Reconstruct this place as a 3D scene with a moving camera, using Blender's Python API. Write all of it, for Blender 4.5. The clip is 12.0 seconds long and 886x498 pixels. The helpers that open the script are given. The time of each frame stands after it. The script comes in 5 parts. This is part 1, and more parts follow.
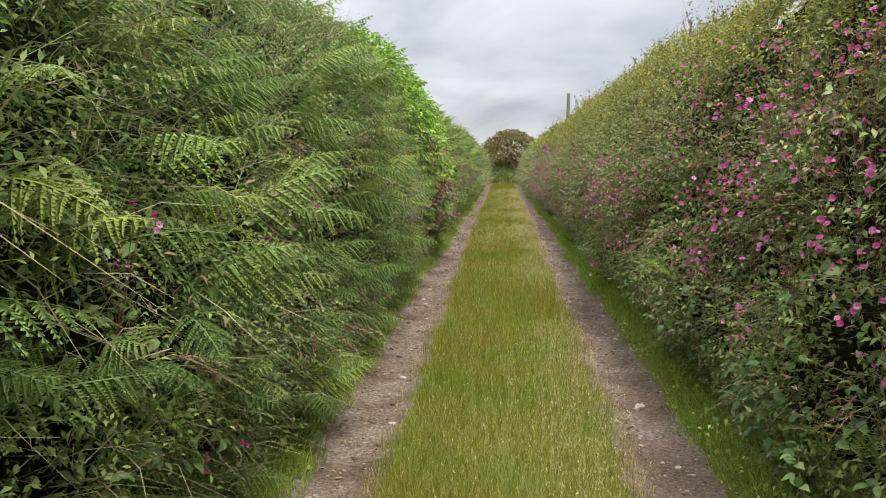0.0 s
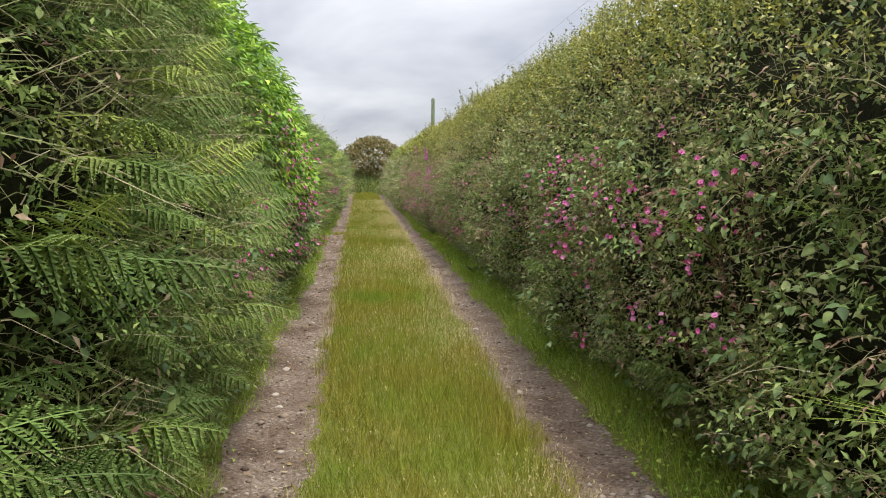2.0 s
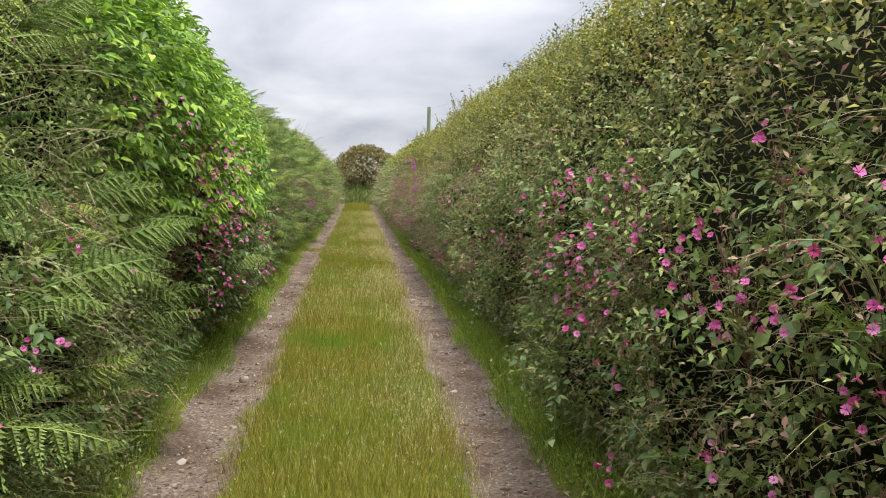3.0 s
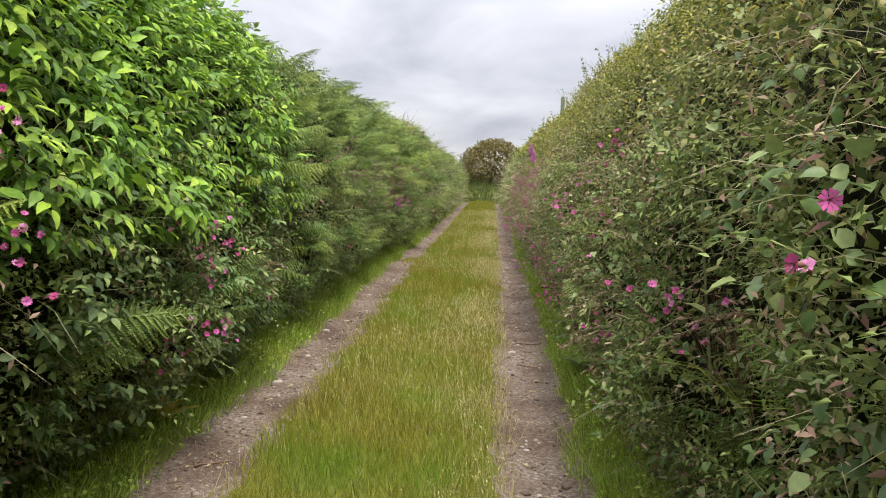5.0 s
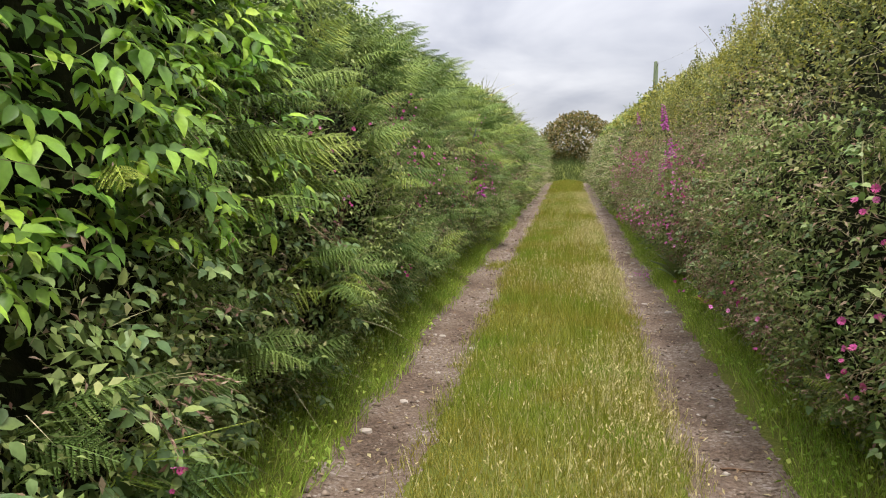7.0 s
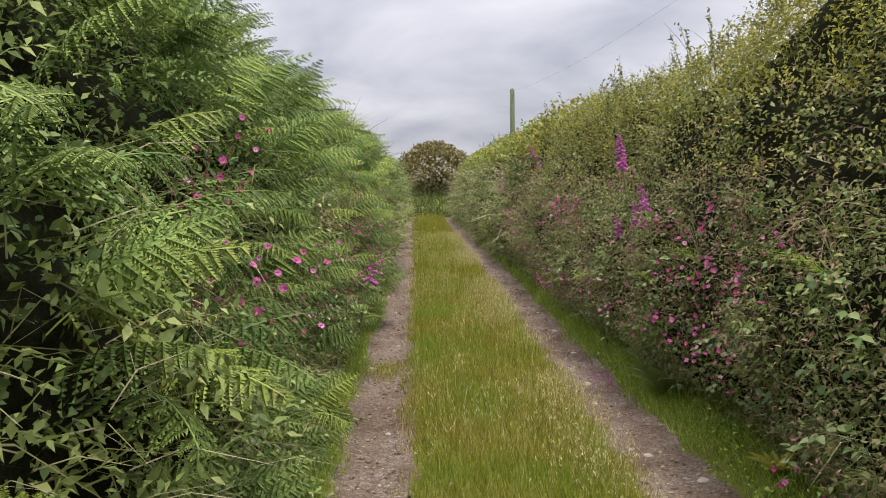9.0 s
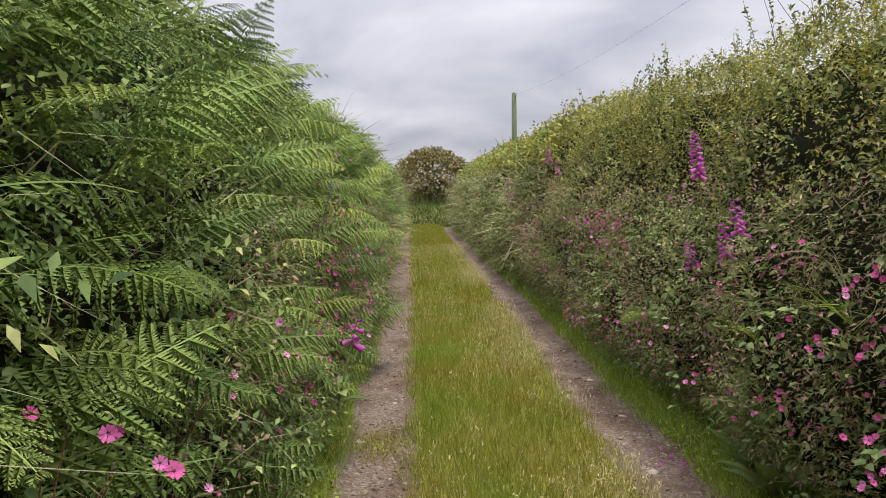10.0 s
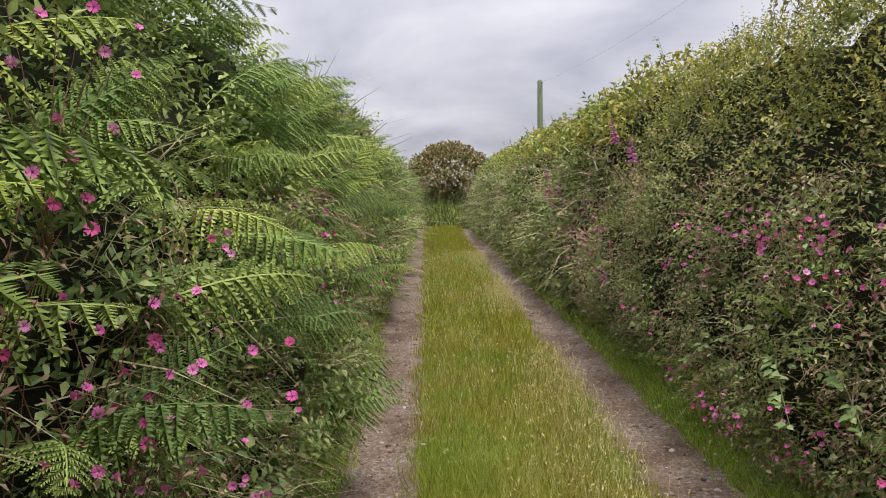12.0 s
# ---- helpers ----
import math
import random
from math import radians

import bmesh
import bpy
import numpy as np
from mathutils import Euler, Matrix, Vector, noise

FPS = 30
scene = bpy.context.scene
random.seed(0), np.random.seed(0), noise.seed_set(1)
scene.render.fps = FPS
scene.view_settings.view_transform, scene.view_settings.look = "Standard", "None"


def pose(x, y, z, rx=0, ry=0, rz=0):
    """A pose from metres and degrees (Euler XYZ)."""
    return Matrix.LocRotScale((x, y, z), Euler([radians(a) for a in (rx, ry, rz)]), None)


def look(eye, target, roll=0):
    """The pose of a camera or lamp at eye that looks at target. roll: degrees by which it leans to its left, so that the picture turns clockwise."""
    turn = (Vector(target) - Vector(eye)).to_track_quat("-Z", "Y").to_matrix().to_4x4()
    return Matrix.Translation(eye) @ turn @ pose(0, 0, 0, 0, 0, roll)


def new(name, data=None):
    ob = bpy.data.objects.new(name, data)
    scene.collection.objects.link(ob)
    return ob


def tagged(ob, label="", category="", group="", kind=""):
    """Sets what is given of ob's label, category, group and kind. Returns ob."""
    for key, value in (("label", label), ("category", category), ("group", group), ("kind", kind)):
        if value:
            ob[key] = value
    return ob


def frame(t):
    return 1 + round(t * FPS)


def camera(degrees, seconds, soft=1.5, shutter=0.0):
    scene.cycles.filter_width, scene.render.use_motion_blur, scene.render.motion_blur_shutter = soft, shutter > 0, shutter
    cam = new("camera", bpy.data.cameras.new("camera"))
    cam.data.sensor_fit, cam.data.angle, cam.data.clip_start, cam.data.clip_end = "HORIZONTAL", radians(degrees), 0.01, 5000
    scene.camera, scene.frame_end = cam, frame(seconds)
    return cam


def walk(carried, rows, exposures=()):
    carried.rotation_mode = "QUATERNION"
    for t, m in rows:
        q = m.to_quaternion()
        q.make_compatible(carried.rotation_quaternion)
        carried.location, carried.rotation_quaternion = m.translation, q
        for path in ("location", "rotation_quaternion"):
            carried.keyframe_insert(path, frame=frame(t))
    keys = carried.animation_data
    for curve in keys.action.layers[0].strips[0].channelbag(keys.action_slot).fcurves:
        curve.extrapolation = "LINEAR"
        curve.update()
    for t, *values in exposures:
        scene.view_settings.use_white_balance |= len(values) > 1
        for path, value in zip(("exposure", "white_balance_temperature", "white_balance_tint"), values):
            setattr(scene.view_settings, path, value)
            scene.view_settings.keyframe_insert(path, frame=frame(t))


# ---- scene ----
# Camera and walk
cam = camera(60.6, 12.0, soft=1.0)
# seconds, eye, a point 2 m ahead, roll
PATH = [
    (0.0, (-0.023, 0.000, 1.389), (-0.178, 1.980, 1.152), 0.2),
    (0.5, (-0.212, 0.740, 1.371), (-0.327, 2.723, 1.142), -0.8),
    (1.0, (-0.309, 1.504, 1.368), (-0.347, 3.494, 1.168), -1.1),
    (1.5, (-0.386, 2.255, 1.340), (-0.305, 4.245, 1.153), -0.4),
    (2.0, (-0.306, 3.039, 1.322), (-0.088, 5.016, 1.112), 0.5),
    (2.5, (-0.179, 3.745, 1.343), (0.044, 5.723, 1.144), 0.9),
    (2.7, (-0.107, 4.030, 1.371), (0.127, 6.008, 1.188), 1.3),
    (4.3, (0.467, 6.381, 1.234), (0.423, 8.371, 1.038), 2.3),
    (4.5, (0.474, 6.679, 1.255), (0.359, 8.666, 1.058), 1.9),
    (5.0, (0.481, 7.374, 1.301), (0.354, 9.361, 1.102), 1.6),
    (5.5, (0.509, 8.126, 1.308), (0.384, 10.112, 1.105), 1.0),
    (6.0, (0.450, 8.822, 1.300), (0.328, 10.807, 1.093), 0.8),
    (6.5, (0.315, 9.458, 1.297), (0.019, 11.421, 1.053), 0.3),
    (7.0, (0.057, 10.158, 1.280), (-0.267, 12.115, 1.024), 0.0),
    (7.2, (-0.031, 10.391, 1.310), (-0.312, 12.355, 1.059), -0.3),
    (8.8, (-0.458, 12.637, 1.486), (-0.387, 14.625, 1.280), -1.2),
    (9.0, (-0.493, 12.910, 1.467), (-0.422, 14.901, 1.282), -1.2),
    (9.5, (-0.528, 13.662, 1.513), (-0.439, 15.653, 1.348), -0.8),
    (10.0, (-0.527, 14.389, 1.494), (-0.445, 16.381, 1.327), -1.0),
    (10.5, (-0.516, 15.114, 1.469), (-0.444, 17.105, 1.299), -0.9),
    (11.0, (-0.484, 15.819, 1.449), (-0.442, 17.811, 1.279), -1.0),
    (11.5, (-0.483, 16.513, 1.429), (-0.451, 18.506, 1.268), -1.2),
    (12.0, (-0.445, 17.206, 1.410), (-0.409, 19.198, 1.243), -1.1),
]
walk(cam, [(t, look(e, a, r)) for t, e, a, r in PATH], [(0.0, 0.0, 6500, 8), (2.7, 0.06, 6500, 10.5), (4.3, 0.08, 6500, 11.5), (7.2, 0.08, 6500, 11.5), (8.8, -0.15, 6500, 14), (12.0, -0.19, 6500, 15)])

# World: an overcast sky, brighter overhead, and one very soft sun behind the cloud
SUN_UP, SUN_TURN = 69.0, 150.0
world = bpy.data.worlds.new("overcast_sky")
scene.world = world
world.use_nodes = True
wn, wl = world.node_tree.nodes, world.node_tree.links
wn.clear()
w_out = wn.new("ShaderNodeOutputWorld")
w_bg = wn.new("ShaderNodeBackground")
w_sky = wn.new("ShaderNodeTexSky")
w_sky.sky_type, w_sky.sun_disc = "NISHITA", False
w_sky.sun_elevation, w_sky.sun_rotation = radians(SUN_UP), radians(SUN_TURN)
w_co = wn.new("ShaderNodeTexCoord")
w_sep = wn.new("ShaderNodeSeparateXYZ")
wl.new(w_co.outputs["Generated"], w_sep.inputs[0])


def w_math(op, a, b=None, c=None):
    n = wn.new("ShaderNodeMath")
    n.operation = op
    for i, v in enumerate((a, b, c)):
        if v is None:
            continue
        if isinstance(v, (int, float)):
            n.inputs[i].default_value = v
        else:
            wl.new(v, n.inputs[i])
    return n.outputs[0]


w_up = w_math("MAXIMUM", w_sep.outputs["Z"], 0.0)
w_flat = w_math("ADD", w_up, 0.3)
w_cx = w_math("DIVIDE", w_sep.outputs["X"], w_flat)
w_cy = w_math("DIVIDE", w_sep.outputs["Y"], w_flat)
w_comb = wn.new("ShaderNodeCombineXYZ")
wl.new(w_cx, w_comb.inputs[0])
wl.new(w_cy, w_comb.inputs[1])
w_n1 = wn.new("ShaderNodeTexNoise")
w_n1.inputs["Scale"].default_value, w_n1.inputs["Detail"].default_value = 1.5, 5.0
w_n1.inputs["Roughness"].default_value, w_n1.inputs["Distortion"].default_value = 0.5, 0.3
wl.new(w_comb.outputs[0], w_n1.inputs["Vector"])
w_ramp = wn.new("ShaderNodeValToRGB")
wl.new(w_n1.outputs[0], w_ramp.inputs[0])
w_ramp.color_ramp.elements[0].position, w_ramp.color_ramp.elements[0].color = 0.38, (0.46, 0.48, 0.55, 1)
w_ramp.color_ramp.elements[1].position, w_ramp.color_ramp.elements[1].color = 0.62, (0.76, 0.77, 0.81, 1)
w_gain = w_math("MULTIPLY_ADD", w_math("POWER", w_up, 1.5), 2.65, 0.96)
w_mul = wn.new("ShaderNodeVectorMath")
w_mul.operation = "SCALE"
wl.new(w_ramp.outputs[0], w_mul.inputs[0])
wl.new(w_gain, w_mul.inputs["Scale"])
w_hint = wn.new("ShaderNodeVectorMath")
w_hint.operation = "MULTIPLY_ADD"
wl.new(w_sky.outputs[0], w_hint.inputs[0])
w_hint.inputs[1].default_value = (0.012, 0.012, 0.012)
wl.new(w_mul.outputs[0], w_hint.inputs[2])
wl.new(w_hint.outputs[0], w_bg.inputs[0])
wl.new(w_bg.outputs[0], w_out.inputs[0])

sun = new("sun", bpy.data.lights.new("sun", "SUN"))
sun.data.energy, sun.data.angle, sun.data.color = 3.3, radians(14), (1.0, 0.97, 0.92)
_a, _e = radians(SUN_TURN), radians(SUN_UP)
sun.matrix_world = look((math.sin(_a) * math.cos(_e) * 30, math.cos(_a) * math.cos(_e) * 30, math.sin(_e) * 30), (0, 0, 0))

# ---- materials ----


def base_mat(name, rough=0.6):
    m = bpy.data.materials.new(name)
    m.use_nodes = True
    nt = m.node_tree
    b = nt.nodes["Principled BSDF"]
    b.inputs["Roughness"].default_value = rough
    return m, nt, b


def ramp_node(nt, stops):
    r = nt.nodes.new("ShaderNodeValToRGB")
    el = r.color_ramp.elements
    while len(el) < len(stops):
        el.new(0.5)
    for e, (p, c) in zip(el, stops):
        e.position, e.color = p, (*c, 1)
    return r


def noise_node(nt, scale, detail=3.0, rough=0.55):
    n = nt.nodes.new("ShaderNodeTexNoise")
    n.inputs["Scale"].default_value, n.inputs["Detail"].default_value, n.inputs["Roughness"].default_value = scale, detail, rough
    co = nt.nodes.new("ShaderNodeTexCoord")
    nt.links.new(co.outputs["Object"], n.inputs["Vector"])
    return n


def leaf_mat(name, stops, rough=0.5, glow=0.28, patch=None, patch_scale=0.9, per_object=False, patch_mix=0.45, shine=0.2):
    """Leaf colour differs leaf by leaf, with broad patches of a second tint; light passes through."""
    m, nt, b = base_mat(name, rough)
    if per_object:
        g = nt.nodes.new("ShaderNodeObjectInfo")
        rnd = g.outputs["Random"]
    else:
        g = nt.nodes.new("ShaderNodeNewGeometry")
        rnd = g.outputs["Random Per Island"]
    r = ramp_node(nt, stops)
    nt.links.new(rnd, r.inputs[0])
    col = r.outputs[0]
    if patch:
        n = noise_node(nt, patch_scale, 3.0)
        pr = ramp_node(nt, [(0.45, (0, 0, 0)), (0.68, (1, 1, 1))])
        nt.links.new(n.outputs[0], pr.inputs[0])
        mx = nt.nodes.new("ShaderNodeMix")
        mx.data_type = "RGBA"
        nt.links.new(pr.outputs[0], mx.inputs[0])
        nt.links.new(col, mx.inputs[6])
        mx.inputs[7].default_value = (*patch, 1)
        mx2 = nt.nodes.new("ShaderNodeMix")
        mx2.data_type = "RGBA"
        mx2.inputs[0].default_value = patch_mix
        nt.links.new(col, mx2.inputs[6])
        nt.links.new(mx.outputs[2], mx2.inputs[7])
        col = mx2.outputs[2]
    kinds = noise_node(nt, 3.1, 3.0, 0.6)
    kmap = nt.nodes.new("ShaderNodeMapRange")
    kmap.inputs[1].default_value, kmap.inputs[2].default_value = 0.35, 0.65
    kmap.inputs[3].default_value, kmap.inputs[4].default_value = 0.482, 0.506
    nt.links.new(kinds.outputs[0], kmap.inputs[0])
    fine = noise_node(nt, 60.0, 2.0)
    hsv = nt.nodes.new("ShaderNodeHueSaturation")
    mr = nt.nodes.new("ShaderNodeMapRange")
    mr.inputs[3].default_value, mr.inputs[4].default_value = 0.6, 1.4
    nt.links.new(fine.outputs[0], mr.inputs[0])
    nt.links.new(mr.outputs[0], hsv.inputs["Value"])
    nt.links.new(kmap.outputs[0], hsv.inputs["Hue"])
    nt.links.new(col, hsv.inputs["Color"])
    nt.links.new(hsv.outputs[0], b.inputs["Base Color"])
    b.inputs["Specular IOR Level"].default_value = shine
    if glow:
        tr = nt.nodes.new("ShaderNodeBsdfTranslucent")
        nt.links.new(hsv.outputs[0], tr.inputs[0])
        sh = nt.nodes.new("ShaderNodeMixShader")
        sh.inputs[0].default_value = glow
        out = nt.nodes["Material Output"]
        nt.links.new(b.outputs[0], sh.inputs[1])
        nt.links.new(tr.outputs[0], sh.inputs[2])
        nt.links.new(sh.outputs[0], out.inputs[0])
    return m


M_HEDGE = leaf_mat("hedge_leaf", [(0, (0.05, 0.075, 0.025)), (0.4, (0.15, 0.2, 0.055)), (0.8, (0.33, 0.37, 0.115)), (1, (0.55, 0.52, 0.24))], 0.42, patch=(0.27, 0.285, 0.085))
M_OLIVE = leaf_mat("olive_leaf", [(0, (0.15, 0.165, 0.03)), (0.5, (0.35, 0.355, 0.06)), (1, (0.56, 0.53, 0.13))], 0.5, patch=(0.52, 0.47, 0.08))
M_MIXED = leaf_mat("herb_leaf", [(0, (0.055, 0.1, 0.028)), (0.4, (0.17, 0.26, 0.065)), (0.85, (0.34, 0.45, 0.135)), (1, (0.52, 0.55, 0.22))], 0.5, patch=(0.3, 0.35, 0.1))
M_BRAMBLE = leaf_mat("bramble_leaf", [(0, (0.07, 0.125, 0.04)), (0.6, (0.2, 0.3, 0.095)), (1, (0.39, 0.47, 0.19))], 0.38, 0.2)
M_FERN = leaf_mat("bracken_leaf", [(0, (0.11, 0.19, 0.045)), (0.5, (0.22, 0.34, 0.085)), (0.85, (0.32, 0.44, 0.11)), (1, (0.43, 0.53, 0.09))], 0.5, 0.2, per_object=True)
M_FERNMASS = leaf_mat("bracken_mass_leaf", [(0, (0.07, 0.12, 0.03)), (0.5, (0.21, 0.32, 0.075)), (0.85, (0.36, 0.47, 0.12)), (1, (0.48, 0.57, 0.13))], 0.5, 0.2, patch=(0.34, 0.46, 0.07), patch_scale=1.6, patch_mix=0.5)
M_ELDER = leaf_mat("elder_leaf", [(0, (0.09, 0.18, 0.03)), (0.5, (0.2, 0.37, 0.05)), (0.85, (0.34, 0.55, 0.055)), (1, (0.48, 0.66, 0.08))], 0.42, 0.28, shine=0.3)
M_ROSE = leaf_mat("rose_leaf", [(0, (0.08, 0.14, 0.045)), (0.6, (0.17, 0.26, 0.085)), (1, (0.32, 0.4, 0.12))], 0.45, 0.22, shine=0.3)
M_STRIP = leaf_mat("lane_grass_blade", [(0, (0.16, 0.175, 0.02)), (0.45, (0.31, 0.3, 0.037)), (0.8, (0.42, 0.385, 0.065)), (1, (0.55, 0.49, 0.15))], 0.6, 0.25, patch=(0.19, 0.31, 0.025), patch_scale=1.5, patch_mix=0.85)
M_VERGE = leaf_mat("verge_grass_blade", [(0, (0.18, 0.29, 0.035)), (0.6, (0.34, 0.5, 0.065)), (1, (0.54, 0.62, 0.14))], 0.55, 0.25)
M_RANK = leaf_mat("rank_grass_blade", [(0, (0.05, 0.08, 0.02)), (1, (0.13, 0.17, 0.05))], 0.6, 0.15)
M_STALK = leaf_mat("grass_stalk", [(0, (0.18, 0.2, 0.07)), (0.5, (0.36, 0.34, 0.16)), (1, (0.62, 0.54, 0.34))], 0.6, 0.2)
M_SEED = leaf_mat("dry_seed_head", [(0, (0.2, 0.11, 0.08)), (0.5, (0.36, 0.23, 0.15)), (1, (0.56, 0.43, 0.28))], 0.7, 0.2)
M_STRAW = leaf_mat("straw_seed_head", [(0, (0.46, 0.42, 0.13)), (1, (0.8, 0.7, 0.36))], 0.7, 0.2)
M_PINK = leaf_mat("campion_petal", [(0, (0.56, 0.07, 0.2)), (0.4, (0.72, 0.13, 0.37)), (0.8, (0.8, 0.22, 0.5)), (1, (0.86, 0.38, 0.6))], 0.5, 0.3, per_object=True)
M_PURPLE = leaf_mat("foxglove_bell", [(0, (0.46, 0.06, 0.35)), (0.6, (0.64, 0.13, 0.47)), (1, (0.75, 0.25, 0.58))], 0.45, 0.25, per_object=True)
M_CALYX = leaf_mat("calyx", [(0, (0.2, 0.07, 0.06)), (1, (0.3, 0.16, 0.11))], 0.6, 0.1, per_object=True)
M_STEM = leaf_mat("green_stem", [(0, (0.11, 0.15, 0.05)), (1, (0.24, 0.24, 0.11))], 0.6, 0.0, per_object=True)
M_BROWNSTEM = leaf_mat("brown_stem", [(0, (0.13, 0.075, 0.045)), (1, (0.26, 0.17, 0.10))], 0.7, 0.0)
M_BUSH = leaf_mat("bush_leaf", [(0, (0.06, 0.08, 0.025)), (0.6, (0.22, 0.2, 0.06)), (1, (0.46, 0.32, 0.12))], 0.5, 0.15)
M_BLOSSOM = leaf_mat("cream_blossom", [(0, (0.5, 0.45, 0.33)), (1, (0.78, 0.74, 0.6))], 0.6, 0.2)
M_DEADLEAF = leaf_mat("dead_leaf", [(0, (0.2, 0.12, 0.06)), (0.5, (0.34, 0.25, 0.13)), (1, (0.46, 0.4, 0.2))], 0.7, 0.0)
M_YELLOW = leaf_mat("yellow_leaf", [(0, (0.42, 0.42, 0.05)), (1, (0.6, 0.55, 0.10))], 0.5, 0.3)


M_PALE = leaf_mat("pale_leaf", [(0, (0.3, 0.36, 0.12)), (1, (0.56, 0.56, 0.26))], 0.5, 0.25)
M_BLUE = leaf_mat("vetch_petal", [(0, (0.10, 0.09, 0.3)), (1, (0.2, 0.17, 0.42))], 0.5, 0.2, per_object=True)


def stone_mat():
    m, nt, b = base_mat("lane_stone", 0.85)
    g = nt.nodes.new("ShaderNodeNewGeometry")
    r = ramp_node(nt, [(0, (0.1, 0.07, 0.05)), (0.5, (0.24, 0.17, 0.12)), (0.85, (0.36, 0.28, 0.21)), (1, (0.52, 0.46, 0.39))])
    nt.links.new(g.outputs["Random Per Island"], r.inputs[0])
    nt.links.new(r.outputs[0], b.inputs["Base Color"])
    return m


M_STONE = stone_mat()


def soil_shade_mat():
    """Leaf litter, roots and soil of the hedge banks, near black as painted gap shade."""
    m, nt, b = base_mat("bank_soil_gap_shade", 1.0)
    b.inputs["Specular IOR Level"].default_value = 0.05
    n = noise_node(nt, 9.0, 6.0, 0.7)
    # near-black stops: the shade in the leaf gaps is put into the colour
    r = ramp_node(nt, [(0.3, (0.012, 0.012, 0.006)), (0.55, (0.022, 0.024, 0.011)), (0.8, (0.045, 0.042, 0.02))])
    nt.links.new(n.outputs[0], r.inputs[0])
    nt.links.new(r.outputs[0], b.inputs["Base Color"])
    bp = nt.nodes.new("ShaderNodeBump")
    bp.inputs["Strength"].default_value, bp.inputs["Distance"].default_value = 0.8, 0.05
    nt.links.new(n.outputs[0], bp.inputs["Height"])
    nt.links.new(bp.outputs[0], b.inputs["Normal"])
    return m


def ground_mat():
    """Stony earth in the two wheel tracks, turf elsewhere."""
    m, nt, b = base_mat("lane_earth_and_turf", 0.95)
    b.inputs["Specular IOR Level"].default_value = 0.15
    co = nt.nodes.new("ShaderNodeTexCoord")
    sep = nt.nodes.new("ShaderNodeSeparateXYZ")
    nt.links.new(co.outputs["Object"], sep.inputs[0])

    def mth(op, a, c):
        n = nt.nodes.new("ShaderNodeMath")
        n.operation = op
        for i, v in enumerate((a, c)):
            if isinstance(v, (int, float)):
                n.inputs[i].default_value = v
            elif v is not None:
                nt.links.new(v, n.inputs[i])
        return n.outputs[0]

    edge = noise_node(nt, 4.0, 4.0, 0.65)
    ax = mth("ABSOLUTE", sep.outputs["X"], None)
    off = mth("ABSOLUTE", mth("SUBTRACT", ax, 0.735), None)
    wob = mth("ADD", off, mth("MULTIPLY", mth("SUBTRACT", edge.outputs[0], 0.5), 0.22))
    isdirt = mth("MULTIPLY", mth("LESS_THAN", wob, 0.215), mth("LESS_THAN", sep.outputs["Y"], 42.0))
    big = noise_node(nt, 2.2, 5.0, 0.6)
    grit = noise_node(nt, 55.0, 5.0, 0.7)
    dirt = ramp_node(nt, [(0.36, (0.065, 0.042, 0.028)), (0.5, (0.19, 0.13, 0.09)), (0.64, (0.38, 0.285, 0.21))])
    nt.links.new(mth("ADD", mth("MULTIPLY", big.outputs[0], 0.45), mth("MULTIPLY", grit.outputs[0], 0.55)), dirt.inputs[0])
    peb = nt.nodes.new("ShaderNodeTexVoronoi")
    peb.inputs["Scale"].default_value = 70.0
    nt.links.new(co.outputs["Object"], peb.inputs["Vector"])
    pebsep = nt.nodes.new("ShaderNodeSeparateColor")
    nt.links.new(peb.outputs["Color"], pebsep.inputs[0])
    pebr = ramp_node(nt, [(0.0, (0.08, 0.06, 0.045)), (0.6, (0.25, 0.2, 0.16)), (0.93, (0.4, 0.35, 0.3)), (1.0, (0.6, 0.55, 0.5))])
    nt.links.new(pebsep.outputs[0], pebr.inputs[0])
    grav = nt.nodes.new("ShaderNodeMix")
    grav.data_type = "RGBA"
    stony = ramp_node(nt, [(0.42, (0.1, 0.1, 0.1)), (0.6, (0.55, 0.55, 0.55))])
    nt.links.new(big.outputs[0], stony.inputs[0])
    nt.links.new(stony.outputs[0], grav.inputs[0])
    nt.links.new(dirt.outputs[0], grav.inputs[6])
    nt.links.new(pebr.outputs[0], grav.inputs[7])
    turf = ramp_node(nt, [(0.3, (0.1, 0.115, 0.02)), (0.7, (0.2, 0.215, 0.04))])
    nt.links.new(grit.outputs[0], turf.inputs[0])
    mx = nt.nodes.new("ShaderNodeMix")
    mx.data_type = "RGBA"
    nt.links.new(isdirt, mx.inputs[0])
    nt.links.new(turf.outputs[0], mx.inputs[6])
    nt.links.new(grav.outputs[2], mx.inputs[7])
    nt.links.new(mx.outputs[2], b.inputs["Base Color"])
    bp = nt.nodes.new("ShaderNodeBump")
    bp.inputs["Strength"].default_value, bp.inputs["Distance"].default_value = 0.7, 0.02
    nt.links.new(grit.outputs[0], bp.inputs["Height"])
    nt.links.new(bp.outputs[0], b.inputs["Normal"])
    return m


